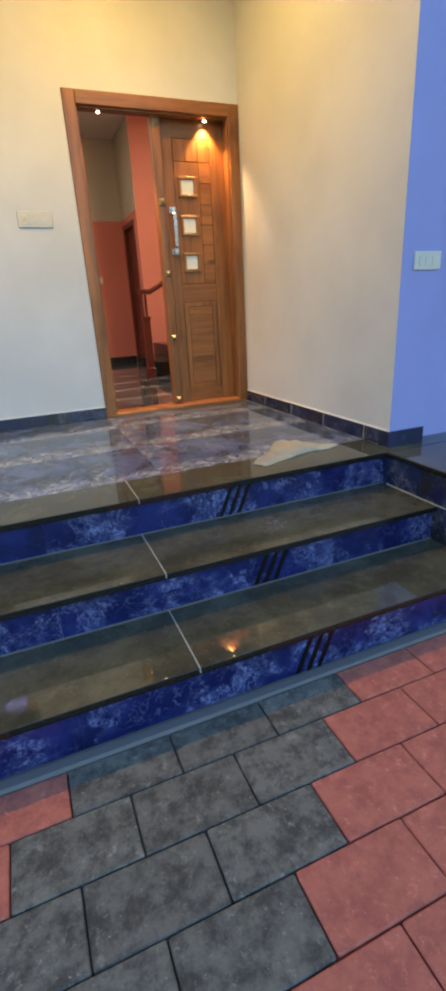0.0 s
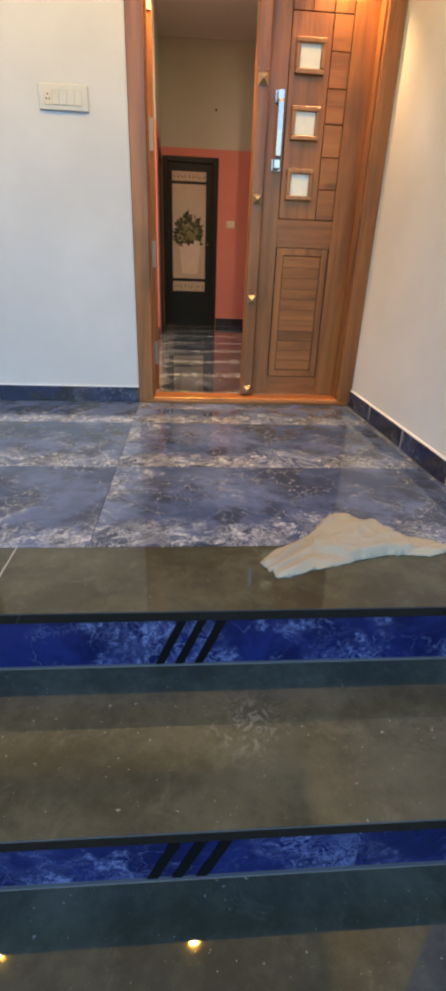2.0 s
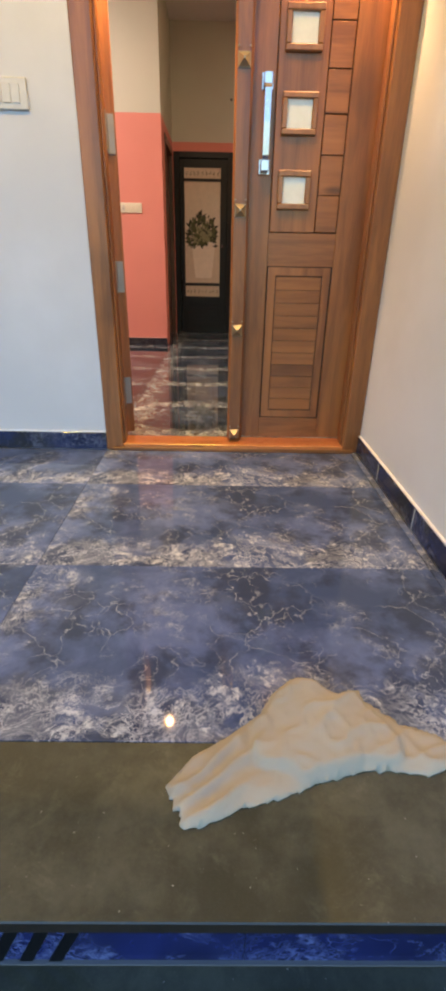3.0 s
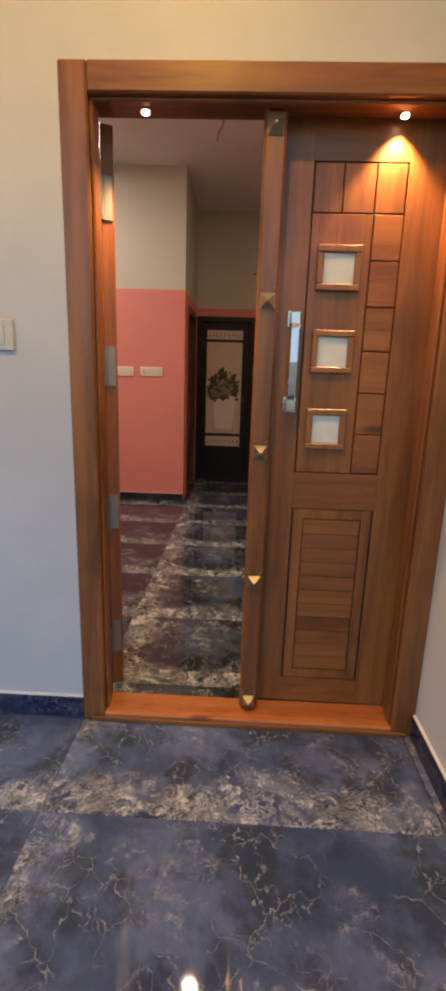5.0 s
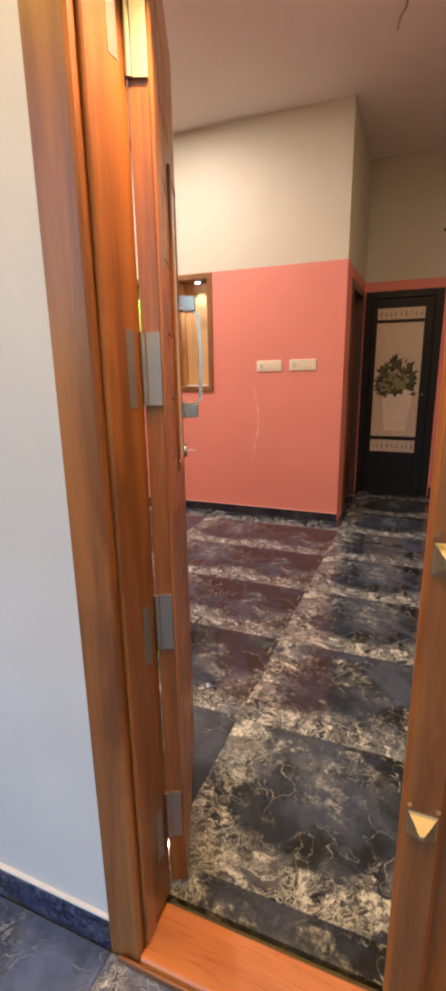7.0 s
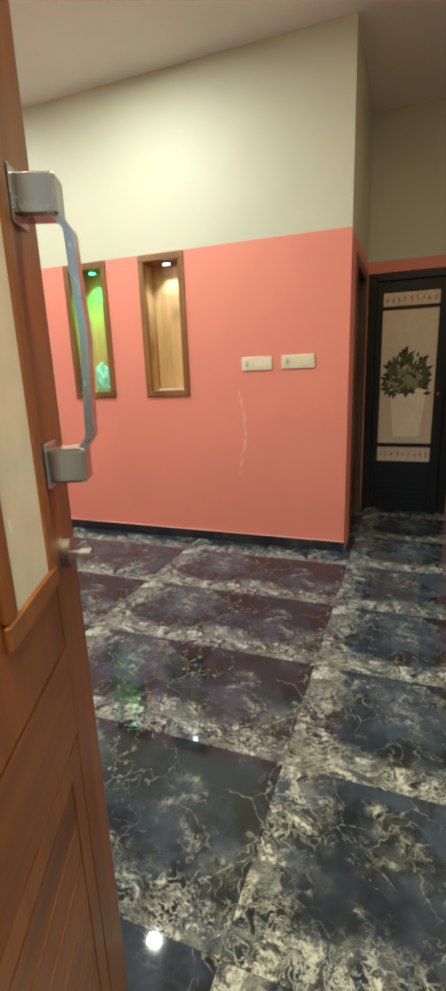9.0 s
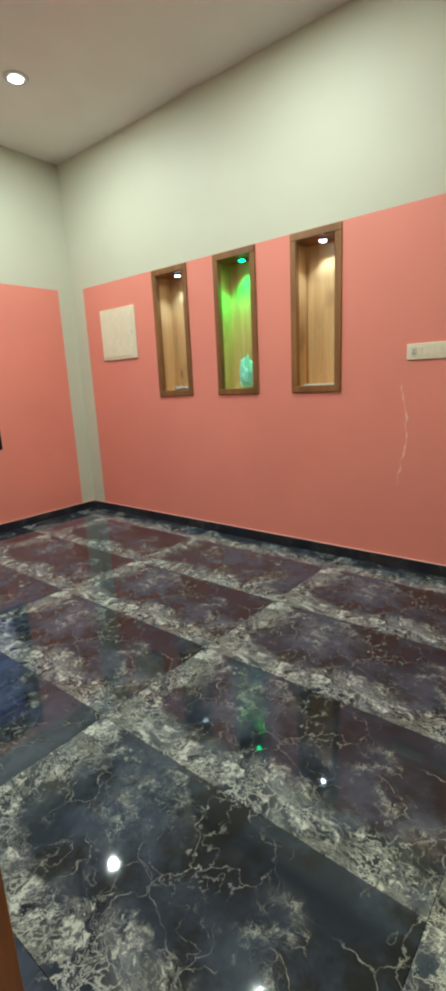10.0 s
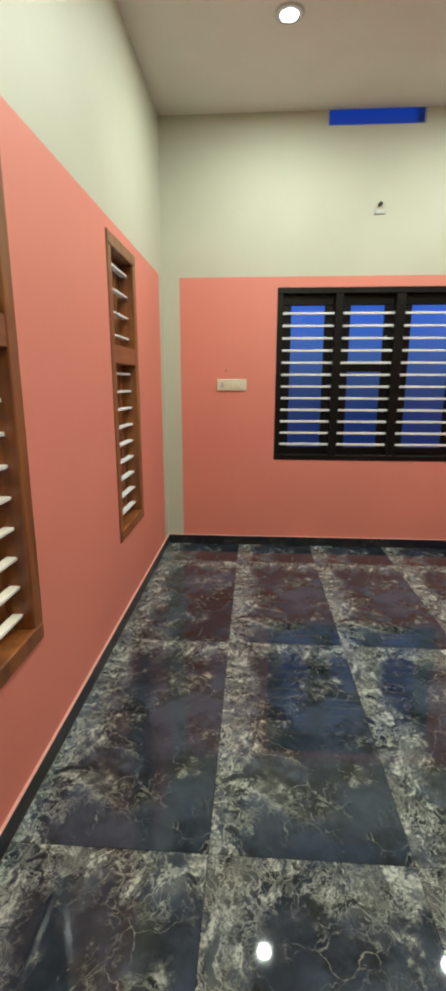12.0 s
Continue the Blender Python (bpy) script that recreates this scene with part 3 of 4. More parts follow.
def door_handle(parent, x, y, z0, z1, s, local):
    """A square-ended pull bar; s is the side it stands off to (-1: towards -y)."""
    yn, yf = sorted((y, y + s * 0.048))
    h = part("handle", boxes((x - 0.017, x + 0.017, yn, yf, z0, z0 + 0.04), bevel=0.003), M_CHROME, parent, "chrome pull handle", local)
    part("mount", boxes((x - 0.017, x + 0.017, yn, yf, z1 - 0.04, z1), bevel=0.003), M_CHROME, h)
    yn, yf = sorted((y, y + s * 0.006))
    for a, b in ((z0 - 0.006, z0 + 0.046), (z1 - 0.046, z1 + 0.006)):
        part("backplate", boxes((x - 0.022, x + 0.022, yn, yf, a, b), bevel=0.001), M_CHROME, h)
    bm = bmesh.new()
    line = [(0.034, z1 - 0.030), (0.050, z1 - 0.052), (0.055, (z0 + z1) / 2), (0.050, z0 + 0.052), (0.034, z0 + 0.030)]
    rings = []
    for o, z in line:
        rings.append([bm.verts.new((x + dx, y + s * (o + do), z)) for dx, do in ((-0.012, 0), (0.012, 0), (0.012, 0.009), (-0.012, 0.009))])
    for lo, hi in zip(rings, rings[1:]):
        for i in range(4):
            bm.faces.new([lo[i], lo[(i + 1) % 4], hi[(i + 1) % 4], hi[i]])
    bm.faces.new(rings[0])
    bm.faces.new(rings[-1][::-1])
    part("grip", bm, M_CHROME, h)
    return h


def leaf_panels(leaf, x0, x1, z0, z1, y, cols, rows_top, column, field, insets, lower, local, proud=0.020):
    """Door leaf facing -y: a core with raised plates between narrow grooves."""
    f = y - 0.008
    bm = bmesh.new()
    # core front is coloured dark to deepen the shade between the plates
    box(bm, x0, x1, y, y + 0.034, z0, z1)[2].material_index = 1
    part("core", bm, (M_TEAK, M_GROOVESHADE), leaf, local=local)
    gx0, gx1, gz0, gz1 = field
    lx0, lx1, lz0, lz1 = lower
    g = 0.004
    part("stile", boxes((x0, gx0 - g, f, y, z0, z1), bevel=0.0015), M_TEAK, leaf, local=local)
    part("stile", boxes((gx1 + g, x1, f, y, z0, z1), bevel=0.0015), M_TEAK, leaf, local=local)
    for a, b in ((gz1 + g, z1), (lz1 + g, gz0 - g), (z0, lz0 - g)):
        part("rail", boxes((gx0 - g, gx1 + g, f, y, a, b)), M_TEAKX, leaf, local=local)
    for a, b in cols:
        part("panel", boxes((a + g / 2, b - g / 2, f, y, rows_top[0] + g / 2, rows_top[1]), bevel=0.0015), M_TEAK, leaf, local=local)
    zs = column[2]
    for a, b in zip(zs[1:], zs[:-1]):
        part("panel", boxes((column[0] + g / 2, column[1], f, y, a + g / 2, b - g / 2), bevel=0.0015), M_TEAKX, leaf, local=local)
    bx0, bx1 = (gx0, column[0] - g / 2) if column[0] > gx0 + 0.05 else (column[1] + g / 2, gx1)
    part("field", boxes((bx0, bx1, f, y, gz0, rows_top[0] - g / 2), bevel=0.0015), M_TEAK, leaf, local=local)
    for a, b, c, d, w in insets:
        fr = part("inset_frame", boxes((a, b, f - proud, f, c, c + w), (a, b, f - proud, f, d - w, d), (a, a + w, f - proud + 0.0005, f, c + w, d - w), (b - w, b, f - proud + 0.0005, f, c + w, d - w), bevel=0.003),
                  M_TEAKY, leaf, "raised teak bead", local)
        part("glass", boxes((a + w, b - w, f - 0.004, f - 0.001, c + w, d - w)), M_FROST, fr, "frosted white glass")
    w = 0.034
    part("louvre_frame", boxes((lx0, lx1, f, y, lz0, lz0 + w), (lx0, lx1, f, y, lz1 - w, lz1), (lx0, lx0 + w, f, y, lz0 + w, lz1 - w), (lx1 - w, lx1, f, y, lz0 + w, lz1 - w)), M_TEAK, leaf, local=local)
    n = 11
    step = (lz1 - lz0 - 2 * w - 0.008) / n
    for k in range(n):
        a = lz0 + w + 0.004 + step * k
        bm = bmesh.new()
        sec = [(f + 0.0012, a + 0.0010), (f + 0.0004, a + step - 0.0010), (y, a + step - 0.0010), (y, a + 0.0010)]
        lo = [bm.verts.new((lx0 + w + 0.004, p, q)) for p, q in sec]
        hi = [bm.verts.new((lx1 - w - 0.004, p, q)) for p, q in sec]
        bm.faces.new(lo)
        bm.faces.new(hi[::-1])
        for i in range(4):
            bm.faces.new([lo[i], hi[i], hi[(i + 1) % 4], lo[(i + 1) % 4]])
        part("slat", bm, M_TEAKX, leaf, local=local)


LEAF_Y = 0.134
right_leaf = thing("door_leaf", (FI1, LEAF_Y, 0.036), "closed teak door leaf with three small frosted panes and brass studs", "door", "main door leaves")
leaf_panels(right_leaf, 0.60, FI1 + 0.008, 0.037, HEAD + 0.008, LEAF_Y, [(0.754, 0.846), (0.846, 0.946), (0.946, 1.040)], (1.792, 1.932),
            (0.948, 1.040, [1.792, 1.656, 1.516, 1.376, 1.240, 1.100, 0.962]), (0.755, 1.040, 0.962, 1.933),
            [(0.778, 0.919, 1.561, 1.697, 0.021), (0.779, 0.918, 1.303, 1.440, 0.020), (0.778, 0.914, 1.046, 1.184, 0.021)], (0.758, 1.036, 0.143, 0.825), False)
part("astragal", boxes((0.590, 0.658, 0.062, LEAF_Y - 0.008, 0.040, HEAD - 0.004), bevel=0.008), M_TEAK, right_leaf, "vertical teak meeting strip")
for z in (0.070, 0.562, 1.034, 1.517, 2.000):
    bm = bmesh.new()
    m = Matrix.Translation((0.624, 0.046, z)) @ Matrix.Rotation(radians(90), 4, "X") @ Matrix.Rotation(radians(45), 4, "Z")
    bmesh.ops.create_cone(bm, cap_ends=True, segments=4, radius1=0.031, radius2=0.005, depth=0.024, matrix=m)
    box(bm, 0.600, 0.648, 0.057, 0.064, z - 0.024, z + 0.024, 0.002)
    part("stud", bm, M_BRASS, right_leaf, "pyramid brass stud")
    for sx in (-0.022, 0.022):
        bm = bmesh.new()
        disc(bm, 0.624 + sx, 0.056, z + 0.036, z + 0.040, 0.004, axis="z", steps=8)
        part("nail", bm, M_BRASS, right_leaf)
door_handle(right_leaf, 0.718, LEAF_Y - 0.008, 1.175, 1.492, -1, False)

OPEN = 113.3
left_leaf = thing("door_leaf", (0, 0, 0), "teak door leaf standing open into the room, long frosted pane", "door", "main door leaves", pose(0.070, 0.172, 0.037, 0, 0, OPEN))
LW, LH = 0.484, HEAD - 0.036
leaf_panels(left_leaf, 0.0, LW, 0.0, LH, -0.034, [(0.09, 0.19), (0.19, 0.29), (0.29, 0.388)], (1.755, 1.895),
            (0.09, 0.186, [1.755, 1.619, 1.479, 1.339, 1.203, 1.066, 0.934]), (0.09, 0.388, 0.934, 1.895),
            [(0.234, 0.384, 1.02, 1.70, 0.027)], (0.096, 0.386, 0.106, 0.80), True, 0.007)
door_handle(left_leaf, 0.413, -0.042, 1.138, 1.455, -1, True)
bm = bmesh.new()
disc(bm, 0.431, -0.042, 1.042, 1.054, 0.020, axis="z")
bmesh.ops.rotate(bm, verts=bm.verts, cent=(0.431, -0.042, 1.042), matrix=Matrix.Rotation(radians(90), 3, "X"))
lock = part("lock_cylinder", bm, M_CHROME, left_leaf, "round steel lock with a key in it", True)
part("key", boxes((0.4285, 0.4335, -0.062, -0.050, 1.041, 1.043), (0.424, 0.438, -0.076, -0.062, 1.041, 1.043), bevel=0.0006), M_KEY, lock, "steel key")
for z0, z1 in ((0.15, 0.28), (0.67, 0.80), (1.20, 1.335), (1.735, 1.865)):
    hinge = part("hinge", boxes((-0.006, 0.002, -0.034, -0.002, z0, z1), (0.0, 0.034, -0.0345, -0.0335, z0, z1)), M_HINGE, left_leaf, "steel butt hinge", True)
    bm = bmesh.new()
    disc(bm, -0.004, -0.002, z0, z1, 0.007)
    part("pin", bm, M_HINGE, hinge)
    plate = part("hinge_plate", boxes((FI0 - 0.001, FI0 + 0.001, 0.098, 0.124, z0 + 0.037, z1 + 0.037)), M_HINGE, door_frame, "steel hinge plate on the jamb")

# ---- switch plates and boxes ----


def switch_plate(at, width, height, normal, buttons, label, group="switch plates", plastic=None):
    """A modular plate centred at `at`, its face towards normal ('-y', '+x')."""
    plastic = plastic or M_IVORY
    m = Matrix.Translation(at) @ (Matrix() if normal == "-y" else Matrix.Rotation(radians(90), 4, "Z"))
    ob = thing("switch_plate", at, label, "switch", group, m)
    part("cover", boxes((-width / 2, width / 2, -0.010, 0.0, -height / 2, height / 2), bevel=0.004), plastic, ob, local=True)
    w = (width - 0.05) / buttons
    for k in range(buttons):
        a = -width / 2 + 0.025 + w * k
        kind = "socket" if k == 0 and buttons > 3 else "rocker"
        part(kind, boxes((a + 0.003, a + w - 0.003, -0.0135, -0.010, -height / 2 + 0.02, height / 2 - 0.02), bevel=0.0015), M_GREYPL if kind == "socket" else plastic, ob, local=True)
    if buttons > 3:
        a = -width / 2 + 0.025 + w / 2
        for dx, dz in ((-0.006, -0.008), (0.006, -0.008), (0, 0.008)):
            part("socket_hole", boxes((a + dx - 0.003, a + dx + 0.003, -0.0142, -0.0135, dz - 0.003, dz + 0.003)), M_BLACK, ob, local=True)
    return ob


switch_plate((-0.287, Y_OUT, 1.388), 0.222, 0.098, "-y", 5, "white modular switch and socket plate on the porch wall", plastic=M_WHITE)
switch_plate((1.395, -1.815, 0.93), 0.17, 0.085, "-y", 3, "white switch plate on the lavender wall end", plastic=M_WHITE)
switch_plate((-0.680, Y_NICHE, 1.330), 0.222, 0.092, "-y", 5, "ivory switch and socket plate on the salmon wall")
switch_plate((-0.387, Y_NICHE, 1.334), 0.230, 0.092, "-y", 5, "ivory switch and socket plate on the salmon wall")
switch_plate((0.868, Y_DEEP, 1.285), 0.11, 0.090, "-y", 2, "small ivory switch plate beside the dark door")
switch_plate((X_LEFT, 0.787, 1.320), 0.236, 0.090, "+x", 5, "ivory switch and socket plate beside the window")

db = thing("distribution_board", (-3.365, Y_NICHE, 1.67), "flat ivory electrical distribution board cover", "electrical box")
part("cover", boxes((-3.60, -3.13, Y_NICHE - 0.014, Y_NICHE, 1.455, 1.895), bevel=0.004), M_IVORY, db)
part("door", boxes((-3.575, -3.155, Y_NICHE - 0.019, Y_NICHE - 0.014, 1.48, 1.87), bevel=0.003), M_IVORY, db)
part("latch", boxes((-3.18, -3.165, Y_NICHE - 0.022, Y_NICHE - 0.019, 1.66, 1.70)), M_GREYPL, db)

# ---- lit niches ----


def niche(x0, x1, led, lamp_color, power, spread=105):
    z0, z1 = NICHE_Z
    ob = thing("wall_niche_box", ((x0 + x1) / 2, Y_NICHE, z0), "lit wall niche lined with light teak", "niche", "lit niches")
    d, w = 0.185, 0.046
    y = Y_NICHE
    part("frame", boxes((x0, x1, y - 0.014, y + 0.03, z0, z0 + w), (x0, x1, y - 0.014, y + 0.03, z1 - w, z1), (x0, x0 + w, y - 0.0135, y + 0.03, z0 + w, z1 - w), (x1 - w, x1, y - 0.0135, y + 0.03, z0 + w, z1 - w), bevel=0.004), M_NICHEFRAME, ob, "teak frame")
    part("back", boxes((x0, x1, y + d, y + d + 0.012, z0, z1)), M_NICHE, ob)
    part("side", boxes((x0, x0 + 0.012, y + 0.03, y + d, z0, z1)), M_NICHE, ob)
    part("side", boxes((x1 - 0.012, x1, y + 0.03, y + d, z0, z1)), M_NICHE, ob)
    part("bottom", boxes((x0 + 0.012, x1 - 0.012, y + 0.03, y + d, z0, z0 + 0.044)), M_NICHE, ob)
    part("top", boxes((x0 + 0.012, x1 - 0.012, y + 0.03, y + d, z1 - 0.044, z1)), M_TEAK, ob)
    c = (x0 + x1) / 2
    bm = bmesh.new()
    disc(bm, c, y + 0.10, z1 - 0.054, z1 - 0.044, 0.034)
    lampart = part("downlight", bm, M_CHROME, ob)
    bm = bmesh.new()
    disc(bm, c, y + 0.10, z1 - 0.058, z1 - 0.054, 0.024)
    part("led", bm, led, lampart)
    lamp("niche_lamp", "SPOT", (c, y + 0.10, z1 - 0.066), power, lamp_color, 0.012, (c, y + 0.105, 0), spread, 0.6)
    return ob


niche(*NICHES[0], M_COOL, (0.72, 0.85, 1.0), POWER_NICHE)
niche(*NICHES[1], M_GREENLED, (0.05, 1.0, 0.14), POWER_NICHE * 3.2, 100)
niche(*NICHES[2], M_COOL, (0.85, 0.92, 1.0), POWER_NICHE)


def crumple(x, y, z, sx, sy, sz, seed, flat=0.0):
    bm = bmesh.new()
    bmesh.ops.create_icosphere(bm, subdivisions=4, radius=1.0)
    for v in bm.verts:
        p = v.co.copy()
        k = 1 + 0.55 * noise.noise(p * 1.9 + Vector((seed, 0, 0))) + 0.22 * noise.noise(p * 5.1 + Vector((0, seed, 0)))
        v.co = Vector((p.x * sx * k, p.y * sy * k, max(0.0, (p.z * 0.5 + 0.5) * k * sz) * (1 - flat * abs(p.x))))
    bmesh.ops.translate(bm, verts=bm.verts, vec=(x, y, z))
    return bm


zf = NICHE_Z[0] + 0.044
tagged(part("plastic_wrap", crumple(-2.02, Y_NICHE + 0.085, zf, 0.075, 0.045, 0.20, 3.1, 0.5), M_WRAP), "crumpled plastic wrap standing in the green niche, coloured with its green light", "wrapper")
tagged(part("paper_scrap", crumple(-2.69, Y_NICHE + 0.08, zf, 0.09, 0.05, 0.030, 7.7), M_WHITE), "crumpled white paper lying in the niche", "paper")
tagged(part("light_strip", boxes((-1.50, -1.265, Y_NICHE + 0.040, Y_NICHE + 0.075, zf, zf + 0.012), bevel=0.002), M_WHITE), "white plastic strip lying in the niche", "strip")

# ---- left window ----
win = tagged(thing("window_1", (X_LEFT, 1.87, 0.72), "black wooden three-bay window with white bars and blue glass", "window"), kind="structure")
y0, y1, z0, z1 = WIN_LEFT
xf0, xf1 = X_LEFT - 0.11, X_LEFT + 0.004
t = 0.045
part("frame", boxes((xf0, xf1, y0, y1, z1 - t, z1), (xf0, xf1, y0, y1, z0, z0 + t), (xf0, xf1 - 0.0005, y0, y0 + t, z0 + t, z1 - t), (xf0, xf1 - 0.0005, y1 - t, y1, z0 + t, z1 - t), bevel=0.004), M_DARKWOOD, win)
BAYS = [(1.180, 1.577), (1.638, 2.035), (2.103, 2.555)]
for a, b in ((1.577, 1.638), (2.035, 2.103)):
    part("mullion", boxes((xf0, xf1 - 0.002, a, b, z0 + t, z1 - t), bevel=0.004), M_DARKWOOD, win)
for k, (a, b) in enumerate(BAYS):
    s = 0.068
    c0, c1 = xf0 + 0.004, xf0 + 0.045
    sash = part("sash", boxes((c0, c1, a, b, z0 + t, z0 + t + 0.06), (c0, c1, a, b, z1 - t - 0.075, z1 - t), (c0, c1, a, a + s, z0 + t + 0.06, z1 - t - 0.075), (c0, c1, b - s, b, z0 + t + 0.06, z1 - t - 0.075), bevel=0.003), M_DARKWOOD, win)
    if k == 1:
        part("transom", boxes((c0, c1, a + s, b - s, 1.425, 1.50)), M_DARKWOOD, sash)
    pane = part("pane", boxes((c0 + 0.016, c0 + 0.020, a + s, b - s, z0 + t + 0.06, z1 - t - 0.075)), M_BLUEGLASS, sash, "blue tinted glass pane")
    pane.visible_shadow = False
    for j in range(12):
        z = 1.861 - 0.0921 * j
        part("bar", boxes((X_LEFT - 0.045, X_LEFT - 0.027, a, b, z - 0.0085, z + 0.0085), bevel=0.002), M_BAR, win, "white painted steel bar")
vent = tagged(thing("window_2", (X_LEFT, 1.8, 3.11), "narrow blue glazed vent under the ceiling", "vent"), kind="structure")
pane = part("pane", boxes((X_LEFT - 0.05, X_LEFT - 0.045, VENT[0], VENT[1], VENT[2], VENT[3])), M_VENTGLASS, vent, "blue glass")
pane.visible_shadow = False

# ---- two tall windows in the front wall ----


def tall_window(name, x0, x1, z0, z1):
    ob = tagged(thing(name, ((x0 + x1) / 2, Y_IN, z0), "tall narrow teak window with white flat bars", "window"), kind="structure")
    a, b, w = Y_IN - 0.12, Y_IN + 0.008, 0.062
    part("frame", boxes((x0, x1, a, b, z1 - w, z1), (x0, x1, a, b, z0, z0 + w), (x0, x0 + w, a, b - 0.0005, z0 + w, z1 - w), (x1 - w, x1, a, b - 0.0005, z0 + w, z1 - w), bevel=0.004), M_TEAK, ob)
    part("transom", boxes((x0 + w, x1 - w, a, b - 0.003, 1.437, 1.530), bevel=0.004), M_TEAKX, ob)
    for lo, hi, n in ((1.53, z1 - w, 4), (z0 + w, 1.437, 9)):
        step = (hi - lo) / n
        c0, c1, s = a + 0.004, a + 0.035, 0.045
        sash = part("sash", boxes((x0 + w, x1 - w, c0, c1, lo, lo + s), (x0 + w, x1 - w, c0, c1, hi - s, hi), (x0 + w, x0 + w + s, c0, c1, lo + s, hi - s), (x1 - w - s, x1 - w, c0, c1, lo + s, hi - s)), M_TEAK, ob)
        pane = part("pane", boxes((x0 + w + s, x1 - w - s, c0 + 0.012, c0 + 0.016, lo + s, hi - s)), M_BLUEGLASS, sash, "blue tinted glass pane")
        pane.visible_shadow = False
        for k in range(n):
            z = lo + step * (k + 0.5)
            part("bar", boxes((x0 + w, x1 - w, Y_IN - 0.066, Y_IN - 0.030, z - 0.006, z + 0.006), bevel=0.002), M_BAR, ob, "white painted steel bar")
    return ob


tall_window("window_3", *WIN_FRONT[0])
tall_window("window_4", *WIN_FRONT[1])

# ---- inner doors ----
deep = tagged(thing("door_2", (0.32, Y_DEEP, FLOOR), "black framed door with etched glass and a leafy plant print", "door"), kind="structure")
x0, x1 = -0.04, 0.69
f0, f1 = Y_DEEP - 0.01, Y_DEEP + 0.10
part("frame", boxes((x0, x0 + 0.075, f0, f1, FLOOR, 2.03), (x1 - 0.075, x1, f0, f1, FLOOR, 2.03), (x0 + 0.075, x1 - 0.075, f0, f1 - 0.001, 1.965, 2.03), bevel=0.004), M_DARKWOOD, deep)
ly0, ly1 = Y_DEEP + 0.02, Y_DEEP + 0.055
a, b = x0 + 0.075, x1 - 0.075
leaf = part("leaf", boxes((a, 0.085, ly0, ly1, FLOOR, 1.965), (0.530, b, ly0, ly1, FLOOR, 1.965), (0.085, 0.530, ly0, ly1, 1.875, 1.965), (0.085, 0.530, ly0, ly1, 1.735, 1.765),
                          (0.085, 0.530, ly0, ly1, 0.565, 0.60), (0.085, 0.530, ly0, ly1, FLOOR, 0.435), bevel=0.003), M_DARKWOOD, deep, "black stained leaf")
M_PANE = plain("etched glass", (0.66, 0.53, 0.40), 0.22)
for z0, z1 in ((1.765, 1.875), (0.60, 1.735), (0.435, 0.565)):
    part("pane", boxes((0.085, 0.530, ly0 + 0.012, ly0 + 0.018, z0, z1)), M_PANE, leaf, "translucent etched glass")
for k in range(7):
    z = 0.06 + 0.048 * k
    part("slat", boxes((0.10, 0.515, ly0 - 0.006, ly0, z, z + 0.030), bevel=0.003), M_DARKWOOD, leaf)
M_LEAFY = [plain("print leaf dark", (0.022, 0.026, 0.008), 0.6), plain("print leaf", (0.07, 0.08, 0.025), 0.6), plain("print leaf pale", (0.24, 0.23, 0.12), 0.6)]
rnd = random.Random(5)
bm = bmesh.new()
bm.faces.new([bm.verts.new((x, ly0 + 0.0112, z)) for x, z in ((0.215, 0.66), (0.425, 0.66), (0.475, 1.10), (0.165, 1.10))])
part("vase_print", bm, plain("print vase", (0.80, 0.70, 0.58), 0.4), leaf, "pale vase printed on the glass")
for k, mat in enumerate(M_LEAFY):
    bm = bmesh.new()
    for _ in range((260, 130, 45)[k]):
        inner = rnd.random() < 0.35
        ang = rnd.uniform(0.0, 2 * math.pi) if inner else rnd.uniform(-0.45, math.pi + 0.75)
        reach = (0.4 if inner else 1.0) * (0.235, 0.20, 0.13)[k] * (0.78 + 0.30 * noise.noise(Vector((2.3 * math.cos(ang), 2.3 * math.sin(ang), 4.0))) + 0.22 * max(0.0, math.sin(ang)) ** 3)
        r = reach * rnd.random() ** 0.45
        cx, cz = 0.312 + 1.05 * r * math.cos(ang), 1.125 + 1.2 * r * math.sin(ang)
        cx = min(max(cx, 0.115), 0.505)
        size, dirn = rnd.uniform(0.018, 0.040), ang - math.pi / 2 + rnd.uniform(-0.9, 0.9)
        y = ly0 + 0.0105 - 0.0012 * k - 0.0006 * rnd.random()
        pts = [(0, -1), (0.42, -0.2), (0.3, 0.45), (0, 1), (-0.3, 0.45), (-0.42, -0.2)]
        bm.faces.new([bm.verts.new((cx + size * (px * math.cos(dirn) - pz * math.sin(dirn)), y, cz + size * (px * math.sin(dirn) + pz * math.cos(dirn)))) for px, pz in pts])
    part("plant_print", bm, mat, leaf, "leafy plant printed on the glass")
for zc, n in ((1.82, 9), (0.50, 9)):
    bm = bmesh.new()
    for k in range(n):
        cx = 0.115 + 0.385 * k / (n - 1)
        for q in range(3):
            ang = rnd.uniform(-1.2, 1.2)
            dx, dz = 0.022 * math.sin(ang), 0.028 * math.cos(ang) * (1 if q % 2 else -1)
            ox, oz = 0.004, 0.0
            bm.faces.new([bm.verts.new((cx + u, ly0 + 0.0105, zc + v)) for u, v in ((-ox, 0), (ox, 0), (dx + ox * 0.5, dz), (dx - ox * 0.5, dz))])
    part("etched_line", bm, M_LEAFY[0], leaf, "dark etched twigs")
bm = bmesh.new()
disc(bm, 0.560, ly0 - 0.03, 1.02, 1.045, 0.013)
box(bm, 0.555, 0.565, ly0 - 0.03, ly0, 1.03, 1.04)
part("door_knob", bm, M_CHROME, leaf, "small steel knob")


